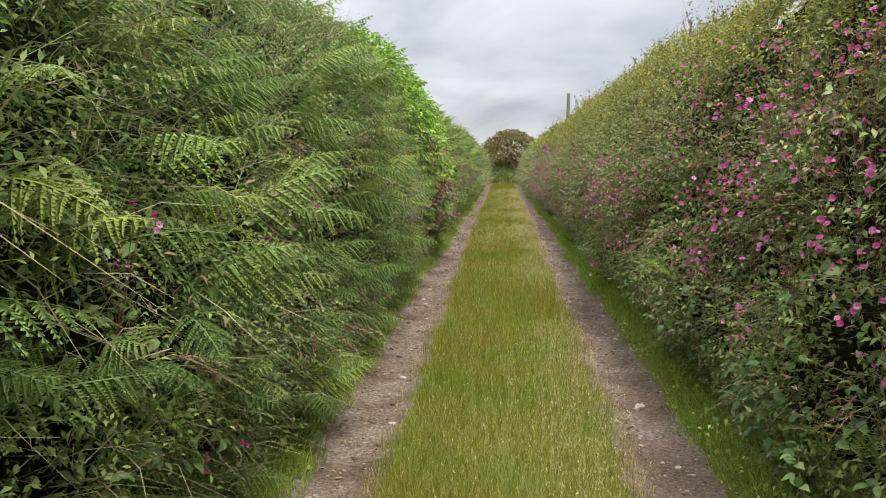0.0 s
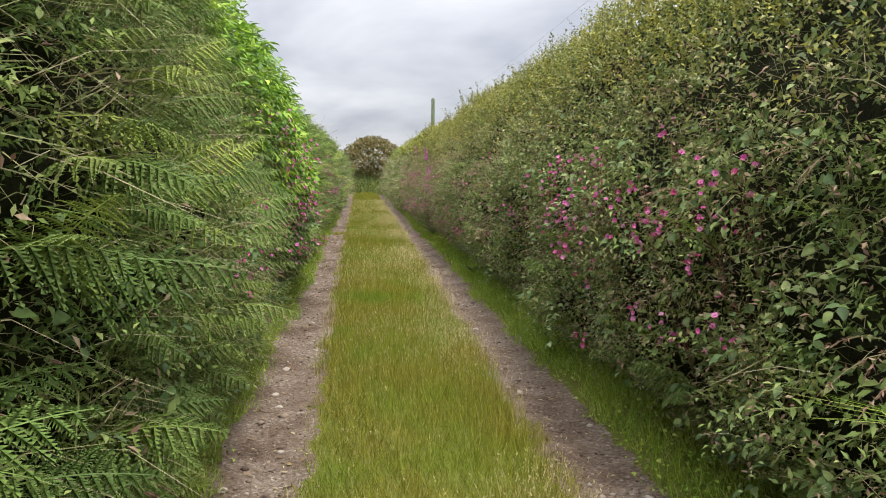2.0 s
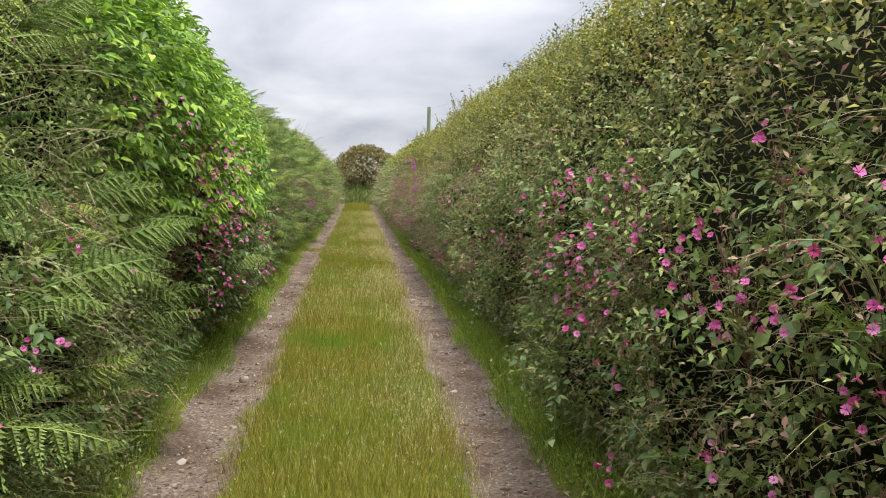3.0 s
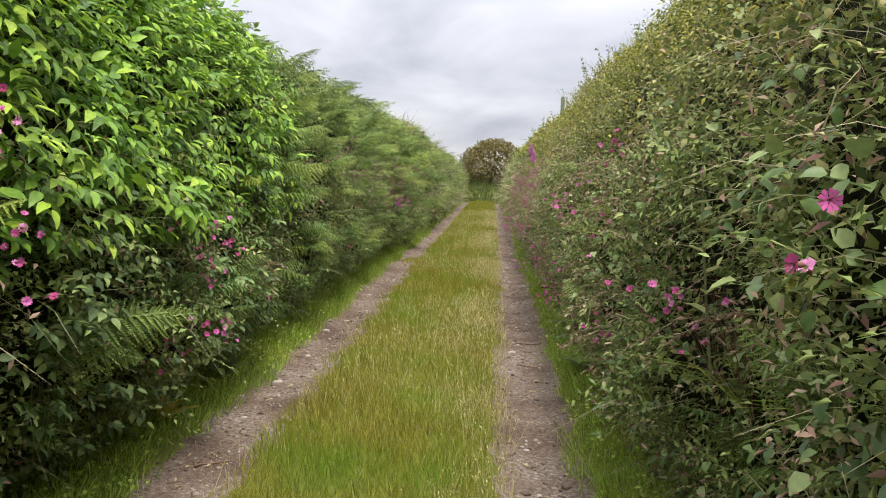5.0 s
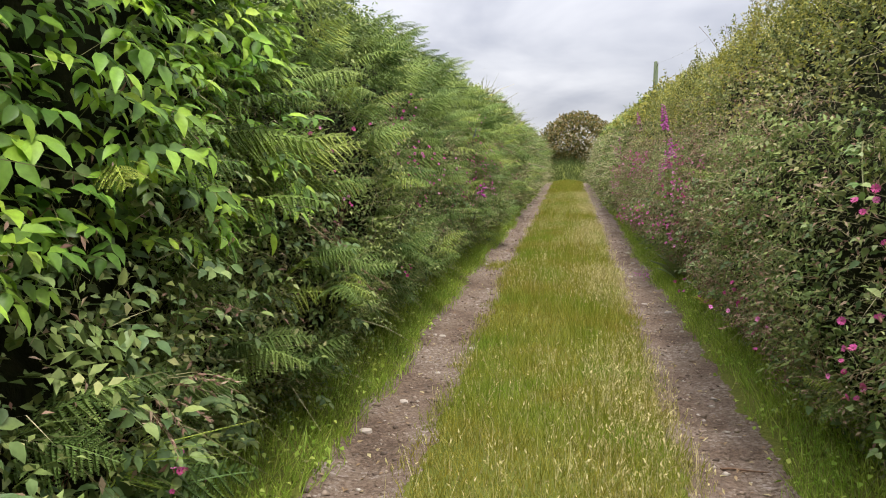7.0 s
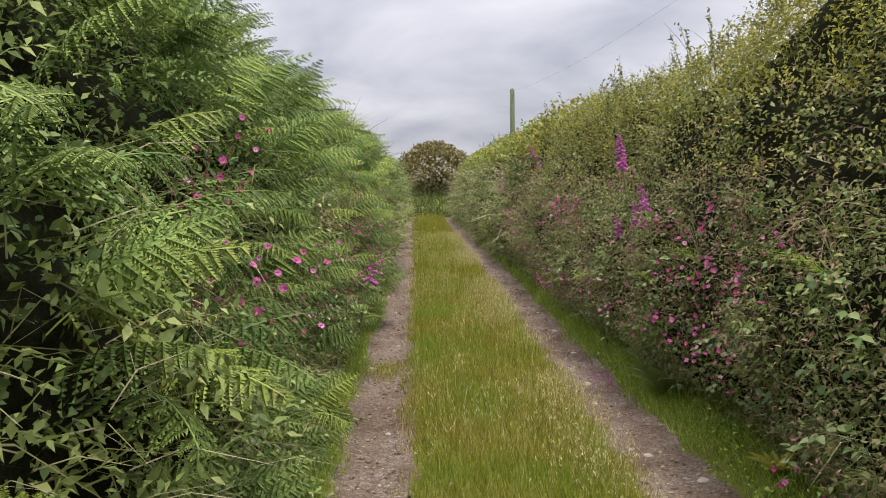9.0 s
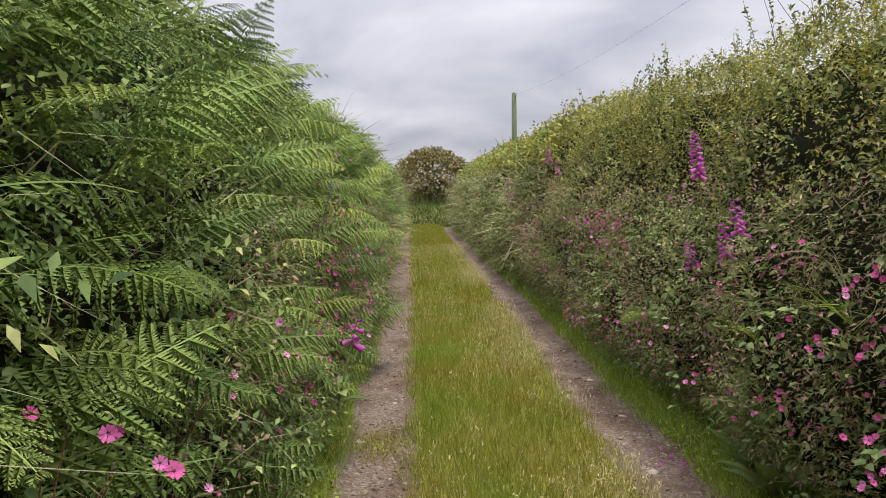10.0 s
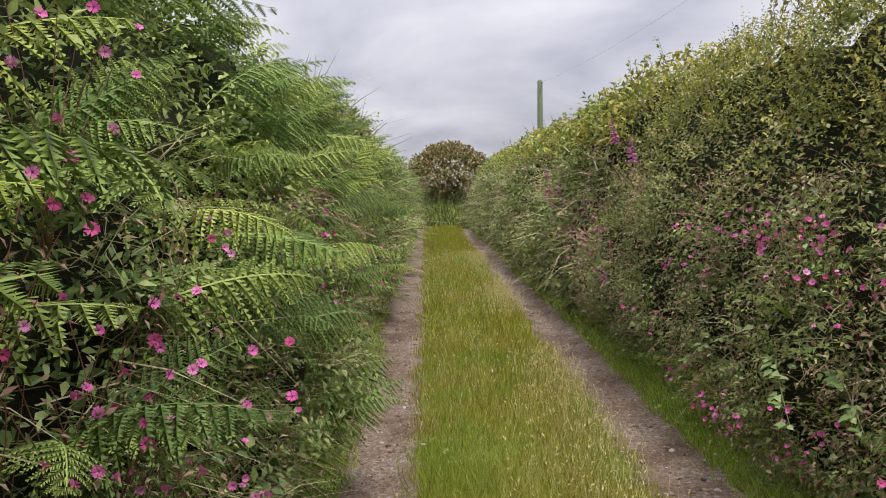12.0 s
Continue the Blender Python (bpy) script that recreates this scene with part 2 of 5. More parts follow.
def wood_mat():
    m, nt, b = base_mat("weathered_pole_wood", 0.8)
    n = noise_node(nt, 6.0, 5.0)
    n.inputs["Distortion"].default_value = 0.4
    mp = nt.nodes.new("ShaderNodeMapping")
    mp.inputs["Scale"].default_value = (8, 8, 0.5)
    nt.links.new(n.inputs["Vector"].links[0].from_socket, mp.inputs[0])
    nt.links.new(mp.outputs[0], n.inputs["Vector"])
    r = ramp_node(nt, [(0.3, (0.08, 0.105, 0.055)), (0.7, (0.16, 0.195, 0.11))])
    nt.links.new(n.outputs[0], r.inputs[0])
    nt.links.new(r.outputs[0], b.inputs["Base Color"])
    return m


def plain_mat(name, col, rough, metal=0.0):
    m, nt, b = base_mat(name, rough)
    b.inputs["Base Color"].default_value, b.inputs["Metallic"].default_value = (*col, 1), metal
    return m


M_SOIL_SHADE, M_GROUND, M_WOOD = soil_shade_mat(), ground_mat(), wood_mat()
M_CABLE = plain_mat("grey_cable", (0.32, 0.32, 0.34), 0.5)
M_STEEL = plain_mat("dull_steel", (0.3, 0.3, 0.31), 0.5, 0.8)

# ---- mesh helpers ----
rng = np.random.default_rng(11)


def np_mesh(name, verts, quads, mat, smooth=False):
    """A mesh from arrays: verts (n, 3) and quads (m, 4) or triangles (m, 3)."""
    me = bpy.data.meshes.new(name)
    verts, quads = np.asarray(verts, np.float32), np.asarray(quads, np.int32)
    k = quads.shape[1]
    me.vertices.add(len(verts))
    me.vertices.foreach_set("co", verts.ravel())
    me.loops.add(quads.size)
    me.loops.foreach_set("vertex_index", quads.ravel())
    me.polygons.add(len(quads))
    me.polygons.foreach_set("loop_start", np.arange(0, quads.size, k, dtype=np.int32))
    if smooth:
        me.polygons.foreach_set("use_smooth", np.ones(len(quads), bool))
    me.materials.append(mat)
    me.update()
    me.validate()
    return me


def part_me(name, me, parent, label=""):
    ob = new(name, me)
    ob.parent = parent
    if label:
        tagged(ob, label)
    return ob


def unit(v):
    return v / np.maximum(np.linalg.norm(v, axis=-1, keepdims=True), 1e-9)


def wave(a, b, seed=0):
    """Smooth bumps between about -1 and 1 from a few crossed waves."""
    r = np.random.default_rng(100 + seed)
    s = 0
    for i in range(6):
        f = 0.6 + 0.35 * i
        th, ph = r.uniform(0, 6.28, 2)
        s = s + np.sin(f * (a * np.cos(th) + b * np.sin(th)) * 2.0 + ph) / (1 + 0.35 * i)
    return s / 2.2


def leaf_arrays(P, D, N, L, W, fold=0.25):
    """Folded pointed leaves: base P, direction D, face normal N, lengths L, widths W. Each one is a bent quad."""
    D = unit(D)
    S = unit(np.cross(D, N))
    N = np.cross(S, D)
    L, W = L[:, None], W[:, None]
    mid = P + D * L * 0.42
    v = np.stack([P, mid + S * W * 0.5 + N * W * fold, P + D * L - N * L * 0.12, mid - S * W * 0.5 + N * W * fold], 1)
    return v.reshape(-1, 3), np.arange(len(P) * 4).reshape(-1, 4)


def ovate_arrays(P, D, N, L, W, fold=0.18):
    """Broad pointed leaves with a folded midrib: eight points and four quads each."""
    D = unit(D)
    S = unit(np.cross(D, N))
    N = np.cross(S, D)
    L, W = L[:, None], W[:, None]
    m1, m2 = P + D * L * 0.25, P + D * L * 0.62 - N * L * 0.04
    up = N * W * fold
    v = np.stack([P, m1 + S * W * 0.46 + up, m1, m1 - S * W * 0.46 + up, m2 + S * W * 0.4 + up, m2, m2 - S * W * 0.4 + up, P + D * L - N * L * 0.16], 1)
    base = (np.arange(len(P)) * 8)[:, None]
    q = np.stack([base + np.array(k) for k in ([0, 1, 2, 3], [2, 1, 4, 5], [3, 2, 5, 6], [5, 4, 7, 6])], 1).reshape(-1, 4)
    return v.reshape(-1, 3), q


def broad_leaf_arrays(P, D, N, L, W, fold=0.16):
    """Smoothly rounded pointed leaves with a folded midrib: eleven points and six quads each."""
    D = unit(D)
    S = unit(np.cross(D, N))
    N = np.cross(S, D)
    L, W = L[:, None], W[:, None]
    rows = [P]
    for a, w, sag in ((0.16, 0.34, 0.0), (0.42, 0.5, 0.03), (0.73, 0.29, 0.1)):
        m = P + D * L * a - N * L * sag
        rows += [m + S * W * w + N * W * fold, m, m - S * W * w + N * W * fold]
    v = np.stack(rows + [P + D * L - N * L * 0.22], 1)
    base = (np.arange(len(P)) * 11)[:, None]
    q = np.stack([base + np.array(k) for k in ([0, 1, 2, 3], [2, 1, 4, 5], [3, 2, 5, 6], [5, 4, 7, 8], [6, 5, 8, 9], [8, 7, 10, 9])], 1).reshape(-1, 4)
    return v.reshape(-1, 3), q


def blade_arrays(P, D, B, L, W):
    """Bent grass blades: base P, first direction D, bend B added towards the tip. Six points, a quad pair and a narrow tip."""
    D = unit(D)
    S = unit(np.cross(D, rng.normal(size=D.shape)))
    L, W = L[:, None], W[:, None]
    m = P + D * L * 0.5 + B * L * 0.2
    t = P + D * L * 0.9 + B * L * 0.75
    v = np.stack([P - S * W * 0.5, P + S * W * 0.5, m + S * W * 0.42, m - S * W * 0.42, t + S * W * 0.08, t - S * W * 0.08], 1)
    n = len(P)
    base = (np.arange(n) * 6)[:, None]
    q = np.stack([base + np.array([0, 1, 2, 3]), base + np.array([3, 2, 4, 5])], 1).reshape(-1, 4)
    return v.reshape(-1, 3), q


def short_blade_arrays(P, D, L, W):
    """Short grass blades, one tapering quad each."""
    D = unit(D)
    S = unit(np.cross(D, rng.normal(size=D.shape)))
    L, W = L[:, None], W[:, None]
    t = P + D * L
    v = np.stack([P - S * W * 0.5, P + S * W * 0.5, t + S * W * 0.1, t - S * W * 0.1], 1)
    return v.reshape(-1, 3), np.arange(len(P) * 4).reshape(-1, 4)


def join(arrs):
    vs, qs, o = [], [], 0
    for v, q in arrs:
        vs.append(v)
        qs.append(q + o)
        o += len(v)
    return np.concatenate(vs), np.concatenate(qs)


def tube_arrays(pts, radii, sides=6):
    """A tapered tube along points."""
    pts = np.asarray(pts, float)
    radii = np.broadcast_to(np.asarray(radii, float), (len(pts),))
    t = unit(np.gradient(pts, axis=0))
    ref = np.array([0.31, 0.17, 0.93])
    ref = np.where(np.abs(t @ ref)[:, None] > 0.9, np.array([1.0, 0, 0]), ref)
    a = unit(np.cross(t, ref))
    b = np.cross(t, a)
    th = np.linspace(0, 2 * np.pi, sides, endpoint=False)
    ring = a[:, None] * np.cos(th)[None, :, None] + b[:, None] * np.sin(th)[None, :, None]
    v = (pts[:, None] + ring * radii[:, None, None]).reshape(-1, 3)
    q = []
    for i in range(len(pts) - 1):
        for j in range(sides):
            k = (j + 1) % sides
            q.append((i * sides + j, i * sides + k, (i + 1) * sides + k, (i + 1) * sides + j))
    return v, np.array(q)


# ---- the lie of the land ----
HEDGE_END = 43.5


def ground_z(x, y):
    """Ruts in the lane, a low crown between them, and a grassy rise where the lane turns away."""
    ax = np.abs(x)
    rut = -0.035 * np.exp(-((ax - 0.76) / 0.17) ** 2)
    crown = 0.02 * np.exp(-(x / 0.4) ** 2)
    edge = 0.05 * np.clip((ax - 0.98) / 0.2, 0, 1)
    rough = 0.008 * wave(x * 4, y * 4, 3) * (ax < 3)
    s = np.clip((y - 42.0) / 7.0, 0, 1)
    rise = 0.65 * s * s * (3 - 2 * s)
    return rut + crown + edge + rough + rise


# the hedge faces: distance from the lane's middle line and height, from foot over the crest to the field side
PROF = {
    -1: ((1.14, -0.03), (1.06, 0.35), (0.99, 0.8), (1.0, 1.3), (1.1, 1.75), (1.3, 2.15), (1.62, 2.48), (2.1, 2.6), (2.9, 2.45), (3.9, 1.7), (4.5, 0.0)),
    1: ((1.18, -0.03), (1.08, 0.35), (1.07, 0.8), (1.16, 1.3), (1.3, 1.75), (1.5, 2.15), (1.78, 2.5), (2.22, 2.6), (2.9, 2.45), (3.9, 1.7), (4.5, 0.0)),
}
CREST = {
    -1: ((-10, 0.99), (8, 1.0), (13, 0.97), (20, 0.95), (25, 0.9), (32, 0.8), (45, 0.75)),
    1: ((-10, 1.02), (12, 1.01), (16, 0.98), (19, 0.92), (21, 0.92), (28, 0.91), (45, 0.88)),
}


FOOT = {
    -1: ((0, 0.0), (8, 0.02), (10, 0.2), (13, 0.24), (17, 0.24), (20, 0.1), (30, 0.05)),
    1: ((0, 0.05), (2.5, 0.2), (9, 0.22), (11, 0.14), (14, 0.2), (17, 0.16), (19, 0.12), (22, 0.0)),
}


def hedge_at(side, y, u, push=0.0):
    """The place on a hedge's face at y along the lane and u along its outline (0 foot to 10 field side)."""
    k = np.arange(11)
    px = np.interp(u, k, [p[0] for p in PROF[side]])
    pz = np.interp(u, k, [p[1] for p in PROF[side]])
    h = np.interp(y, [c[0] for c in CREST[side]], [c[1] for c in CREST[side]])
    wide = np.interp(y, [f[0] for f in FOOT[side]], [f[1] for f in FOOT[side]])
    px = px + wide * np.clip(1.3 - u, 0, 1) - 0.13 * np.clip(2.2 - u, 0, 1) * np.maximum(wave(y * 1.7, 3.0 * side, 91), 0)
    z = pz * h
    soft = np.clip(z / 0.4, 0.25, 1)
    bump = (0.1 * wave(y * 1.1, z * 1.6, 7 + side) + 0.06 * wave(y * 3.1, z * 3.6, 17 + side) + 0.04 * wave(y * 8.0, z * 8.0, 27 + side)) * soft
    # pillows of growth with narrow creases between them
    bump = bump + (((0.16 if side > 0 else 0.12) + 0.1 * np.clip((y - 18) / 5, 0, 1)) * (np.minimum(np.abs(wave(y * 1.5, z * 1.9, 37 + side)), 0.5) - 0.33)) * soft
    # outward of the face: towards the lane low down, upward on the crest
    c = np.clip((u - 3.2) / 3.2, 0, 1) * np.pi / 2
    nx, nz = -side * np.cos(c), np.sin(c)
    back = np.clip((u - 7.5) / 2, 0, 1)
    nx = nx * (1 - back) + side * back * 0.7
    n = np.stack([nx, np.zeros_like(nx), nz], -1)
    p = np.stack([side * px, y, z], -1) + n * (bump + push)[..., None]
    return p, unit(n)


def build_ground():
    xs = np.concatenate([[-2500, -600, -150, -40, -12, -5], np.linspace(-3, 3, 81), [5, 12, 40, 150, 600, 2500]])
    ys = np.concatenate([[-2500, -600, -100, -30, -10], np.linspace(-4, 52, 300), [60, 80, 120, 250, 700, 2500]])
    X, Y = np.meshgrid(xs, ys)
    Z = ground_z(X, Y)
    v = np.stack([X, Y, Z], -1).reshape(-1, 3)
    nx, ny = len(xs), len(ys)
    i = (np.arange(ny - 1)[:, None] * nx + np.arange(nx - 1)[None]).ravel()
    q = np.stack([i, i + 1, i + 1 + nx, i + nx], 1)
    tagged(new("ground", np_mesh("ground", v, q, M_GROUND, True)), "lane of stony earth wheel tracks with grassy middle", "ground", kind="structure")


# earth bank just behind the leaves; its blackened colour shows through as shade
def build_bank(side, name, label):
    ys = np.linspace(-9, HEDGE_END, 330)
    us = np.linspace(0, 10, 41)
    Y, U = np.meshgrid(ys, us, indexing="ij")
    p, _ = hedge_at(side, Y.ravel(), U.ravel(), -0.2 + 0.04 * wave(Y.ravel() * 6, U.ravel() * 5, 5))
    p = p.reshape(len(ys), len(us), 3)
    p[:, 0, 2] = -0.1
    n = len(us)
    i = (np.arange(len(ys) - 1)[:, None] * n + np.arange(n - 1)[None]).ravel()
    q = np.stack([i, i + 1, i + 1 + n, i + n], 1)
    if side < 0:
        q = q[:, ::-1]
    tagged(new(name, np_mesh(name, p.reshape(-1, 3), q, M_SOIL_SHADE, True)), label, "hedge bank", kind="structure")


build_ground()
build_bank(-1, "hedge_bank_left", "steep earth hedge bank under thick growth, coloured near black as gap shade")
build_bank(1, "hedge_bank_right", "steep earth hedge bank under a trimmed hedge, coloured near black as gap shade")


def scatter(side, y0, y1, u0, u1, per_m2, depth=(-0.12, 0.1), clump=0.0, seed=0):
    """Random places on a hedge's face, thinned into clumps."""
    n = int((y1 - y0) * (u1 - u0) * 0.46 * per_m2)
    y, u = rng.uniform(y0, y1, n), rng.uniform(u0, u1, n)
    if clump:
        keep = 0.7 * wave(y * 2.3, u * 1.1, 40 + seed) + 0.6 * wave(y * 8.0, u * 3.6, 80 + seed) + rng.normal(0, 0.25, n) > clump - 0.55
        y, u = y[keep], u[keep]
    p, nrm = hedge_at(side, y, u, rng.uniform(*depth, len(y)))
    return p, nrm


def leaf_stuff(name, label, category, mat, sets, shape=leaf_arrays):
    """One mass of leaves; sets: (side, y0, y1, u0, u1, per m2, shortest, longest, width share, clumping, depth)."""
    arrs = []
    for k, (side, y0, y1, u0, u1, dens, l0, l1, w, clump, depth) in enumerate(sets):
        p, nrm = scatter(side, y0, y1, u0, u1, dens, depth, clump, k)
        n = len(p)
        L = rng.uniform(l0, l1, n)
        d = rng.normal(size=(n, 3)) * 0.8 + nrm * 0.55 + np.array([0, 0, -0.25])
        face = nrm * 0.7 + np.array([0, 0, 0.8]) + rng.normal(size=(n, 3)) * 0.45
        arrs.append(shape(p, d, face, L, L * w * rng.uniform(0.8, 1.2, n)))
    v, q = join(arrs)
    return tagged(new(name, np_mesh(name, v, q, mat)), label, category, kind="stuff")


NEAR, FAR = (-0.13, 0.06), (-0.1, 0.12)
leaf_stuff("hedge_foliage", "small dark green hedge leaves on a trimmed hedge", "hedge", M_HEDGE, [
    (1, 0, 12, 0.6, 6.2, 1450, 0.018, 0.038, 0.6, 0.05, NEAR),
    (1, 12, 24, 0.6, 6.0, 1000, 0.02, 0.042, 0.6, 0.1, NEAR),
    (1, 24, HEDGE_END, 0.5, 6.0, 420, 0.05, 0.09, 0.55, 0.15, FAR),
    (-1, 7.0, 13.5, 0.3, 2.8, 1100, 0.018, 0.036, 0.6, 0.1, NEAR),
])
leaf_stuff("hedge_crown_foliage", "yellowish olive young leaves along the hedge top", "hedge", M_OLIVE, [
    (1, -1, 24, 3.4, 6.0, 450, 0.018, 0.036, 0.5, 0.1, (-0.06, 0.12)),
    (1, -1, 24, 5.0, 7.8, 950, 0.018, 0.036, 0.5, 0.0, (-0.1, 0.13)),
    (1, 24, HEDGE_END, 4.4, 9.0, 450, 0.05, 0.1, 0.5, 0.0, (-0.1, 0.13)),
    (-1, 24, HEDGE_END, 4.6, 9.0, 150, 0.05, 0.1, 0.5, 0.0, (-0.1, 0.13)),
])
leaf_stuff("herb_foliage", "mixed green wild herbs covering the banks", "wild herbs", M_MIXED, [
    (-1, 0.3, 8.5, 0.0, 6.0, 1900, 0.014, 0.034, 0.42, 0.05, (-0.13, 0.08)),
    (-1, 8.5, 13.0, 0.1, 3.2, 900, 0.018, 0.036, 0.5, 0.0, NEAR),
    (-1, 12.5, 19.5, 0.1, 5.5, 1250, 0.014, 0.032, 0.45, -0.1, (-0.12, 0.03)),
    (-1, 19.5, 24, 0.1, 5.5, 700, 0.025, 0.05, 0.5, 0.1, NEAR),
    (-1, 24, HEDGE_END, 0.1, 8.5, 420, 0.05, 0.1, 0.4, 0.15, FAR),
    (1, -0.5, 24, 0.0, 3.3, 750, 0.018, 0.042, 0.42, 0.15, (-0.1, 0.08)),
    (1, 24, HEDGE_END, 0.0, 2.0, 250, 0.05, 0.10, 0.5, 0.0, FAR),
    (-1, -0.5, 8, 5.4, 8.0, 600, 0.025, 0.055, 0.5, 0.0, NEAR),
    (-1, 13, 24, 5.4, 8.0, 400, 0.025, 0.055, 0.5, 0.0, NEAR),
])
leaf_stuff("bramble_foliage", "dull green bramble leaves low on the banks", "bramble", M_BRAMBLE, [
    (1, -2.5, 12, 0.2, 4.2, 150, 0.025, 0.05, 0.72, 0.25, (-0.04, 0.1)),
    (1, 12, 24, 0.2, 3.4, 110, 0.025, 0.05, 0.72, 0.3, (-0.04, 0.1)),
    (-1, -0.5, 12, 0.2, 3.0, 90, 0.03, 0.05, 0.72, 0.35, (-0.02, 0.1)),
    (-1, 19, 24, 0.2, 3.0, 90, 0.03, 0.05, 0.72, 0.35, (-0.02, 0.1)),
    (-1, 12.5, 19.0, 0.4, 6.4, 820, 0.016, 0.034, 0.6, -0.6, (-0.15, 0.0)),
    (-1, 7.7, 13.4, 2.4, 6.6, 380, 0.03, 0.052, 0.62, -0.6, (-0.15, -0.01)),
    (-1, 0.5, 4.0, 0.4, 6.0, 620, 0.016, 0.034, 0.6, -0.6, (-0.15, 0.0)),
], ovate_arrays)


def spray_stuff(name, label, category, mat, sets, shape=leaf_arrays):
    """Leafy shoots standing out of the hedge faces: a thin stem with leaves to both sides, smaller towards the tip.
    sets: (side, y0, y1, u0, u1, per m2, shortest, longest, leaves, leaf length, width share, lift, droop, clumping)."""
    arrs = []
    for k, (side, y0, y1, u0, u1, dens, l0, l1, leaves, leaf, w, lift, droop, clump) in enumerate(sets):
        p, nrm = scatter(side, y0, y1, u0, u1, dens, (-0.1, 0.02), clump, k + 5)
        n = len(p)
        up = np.array([0, 0, 1.0])
        ln = rng.uniform(l0, l1, n)[:, None]
        ax = unit(nrm * (1 - lift) + up * lift + rng.normal(0, 0.33, (n, 3)))
        S = unit(np.cross(ax, nrm * 0.6 + up * 0.5 + rng.normal(0, 0.4, (n, 3))))
        F = np.cross(S, ax)
        big = rng.uniform(0.7, 1.3, n)
        arrs.append(blade_arrays(p, ax, np.tile(-up * droop, (n, 1)), ln[:, 0] * 0.95, np.full(n, 0.003)))
        for j in range(leaves):
            t = (j + 0.8) / leaves
            pos = p + ax * ln * t - up * droop * ln * t * t
            sd = 1 if j % 2 else -1
            D = ax * 0.55 + S * sd * (1 if j < leaves - 1 else 0.1) - up * droop * 0.6 * t + rng.normal(0, 0.2, (n, 3))
            N = F * 0.6 * np.sign((F @ up))[:, None] + up * 0.5 + nrm * 0.4 + rng.normal(0, 0.22, (n, 3))
            L = leaf * (1.2 - 0.6 * t) * big * rng.uniform(0.85, 1.15, n)
            arrs.append(shape(pos, D, N, L, L * w))
    v, q = join(arrs)
    return tagged(new(name, np_mesh(name, v, q, mat)), label, category, kind="stuff")


spray_stuff("hedge_shoots_foliage", "leafy green twigs growing out of the hedge face", "hedge", M_HEDGE, [
    (1, -1, 13, 2.6, 6.4, 115, 0.1, 0.26, 11, 0.03, 0.55, 0.5, 0.1, 0.1),
    (1, 13, 24, 2.6, 6.4, 100, 0.1, 0.22, 11, 0.03, 0.55, 0.45, 0.1, 0.15),
    (-1, 7.5, 13.2, 0.4, 3.2, 60, 0.1, 0.22, 10, 0.034, 0.55, 0.3, 0.3, 0.1),
])
spray_stuff("hedge_top_twigs", "yellowish olive leafy twigs on the hedge top", "hedge", M_OLIVE, [
    (1, -1, 24, 4.2, 7.6, 70, 0.1, 0.24, 11, 0.026, 0.5, 0.6, 0.05, 0.0),
])
spray_stuff("herb_shoots", "leafy wild herb shoots leaning out of the banks", "wild herbs", M_MIXED, [
    (-1, 0.3, 8.6, 0.1, 5.6, 130, 0.12, 0.3, 10, 0.033, 0.4, 0.35, 0.35, 0.05),
    (-1, 8.6, 13.0, 0.1, 2.6, 60, 0.12, 0.26, 10, 0.04, 0.45, 0.3, 0.35, 0.0),
    (-1, 13.0, 19.5, 0.1, 3.2, 60, 0.1, 0.24, 9, 0.034, 0.4, 0.3, 0.35, 0.0),
    (-1, 13.0, 19.5, 0.1, 5.4, 70, 0.1, 0.24, 9, 0.034, 0.4, 0.3, 0.35, 0.1),
    (-1, 19.5, 25, 0.1, 4.0, 80, 0.12, 0.26, 9, 0.04, 0.42, 0.3, 0.35, 0.1),
    (1, -0.5, 9, 0.4, 3.4, 105, 0.12, 0.3, 10, 0.04, 0.38, 0.4, 0.3, 0.1),
    (1, 9, 24, 0.4, 3.2, 105, 0.1, 0.26, 10, 0.036, 0.36, 0.4, 0.3, 0.1),
    (-1, 25, HEDGE_END, 0.1, 6.0, 30, 0.2, 0.4, 7, 0.09, 0.4, 0.4, 0.3, 0.0),
    (1, 25, HEDGE_END, 0.1, 5.5, 30, 0.2, 0.4, 7, 0.09, 0.4, 0.4, 0.3, 0.0),
])


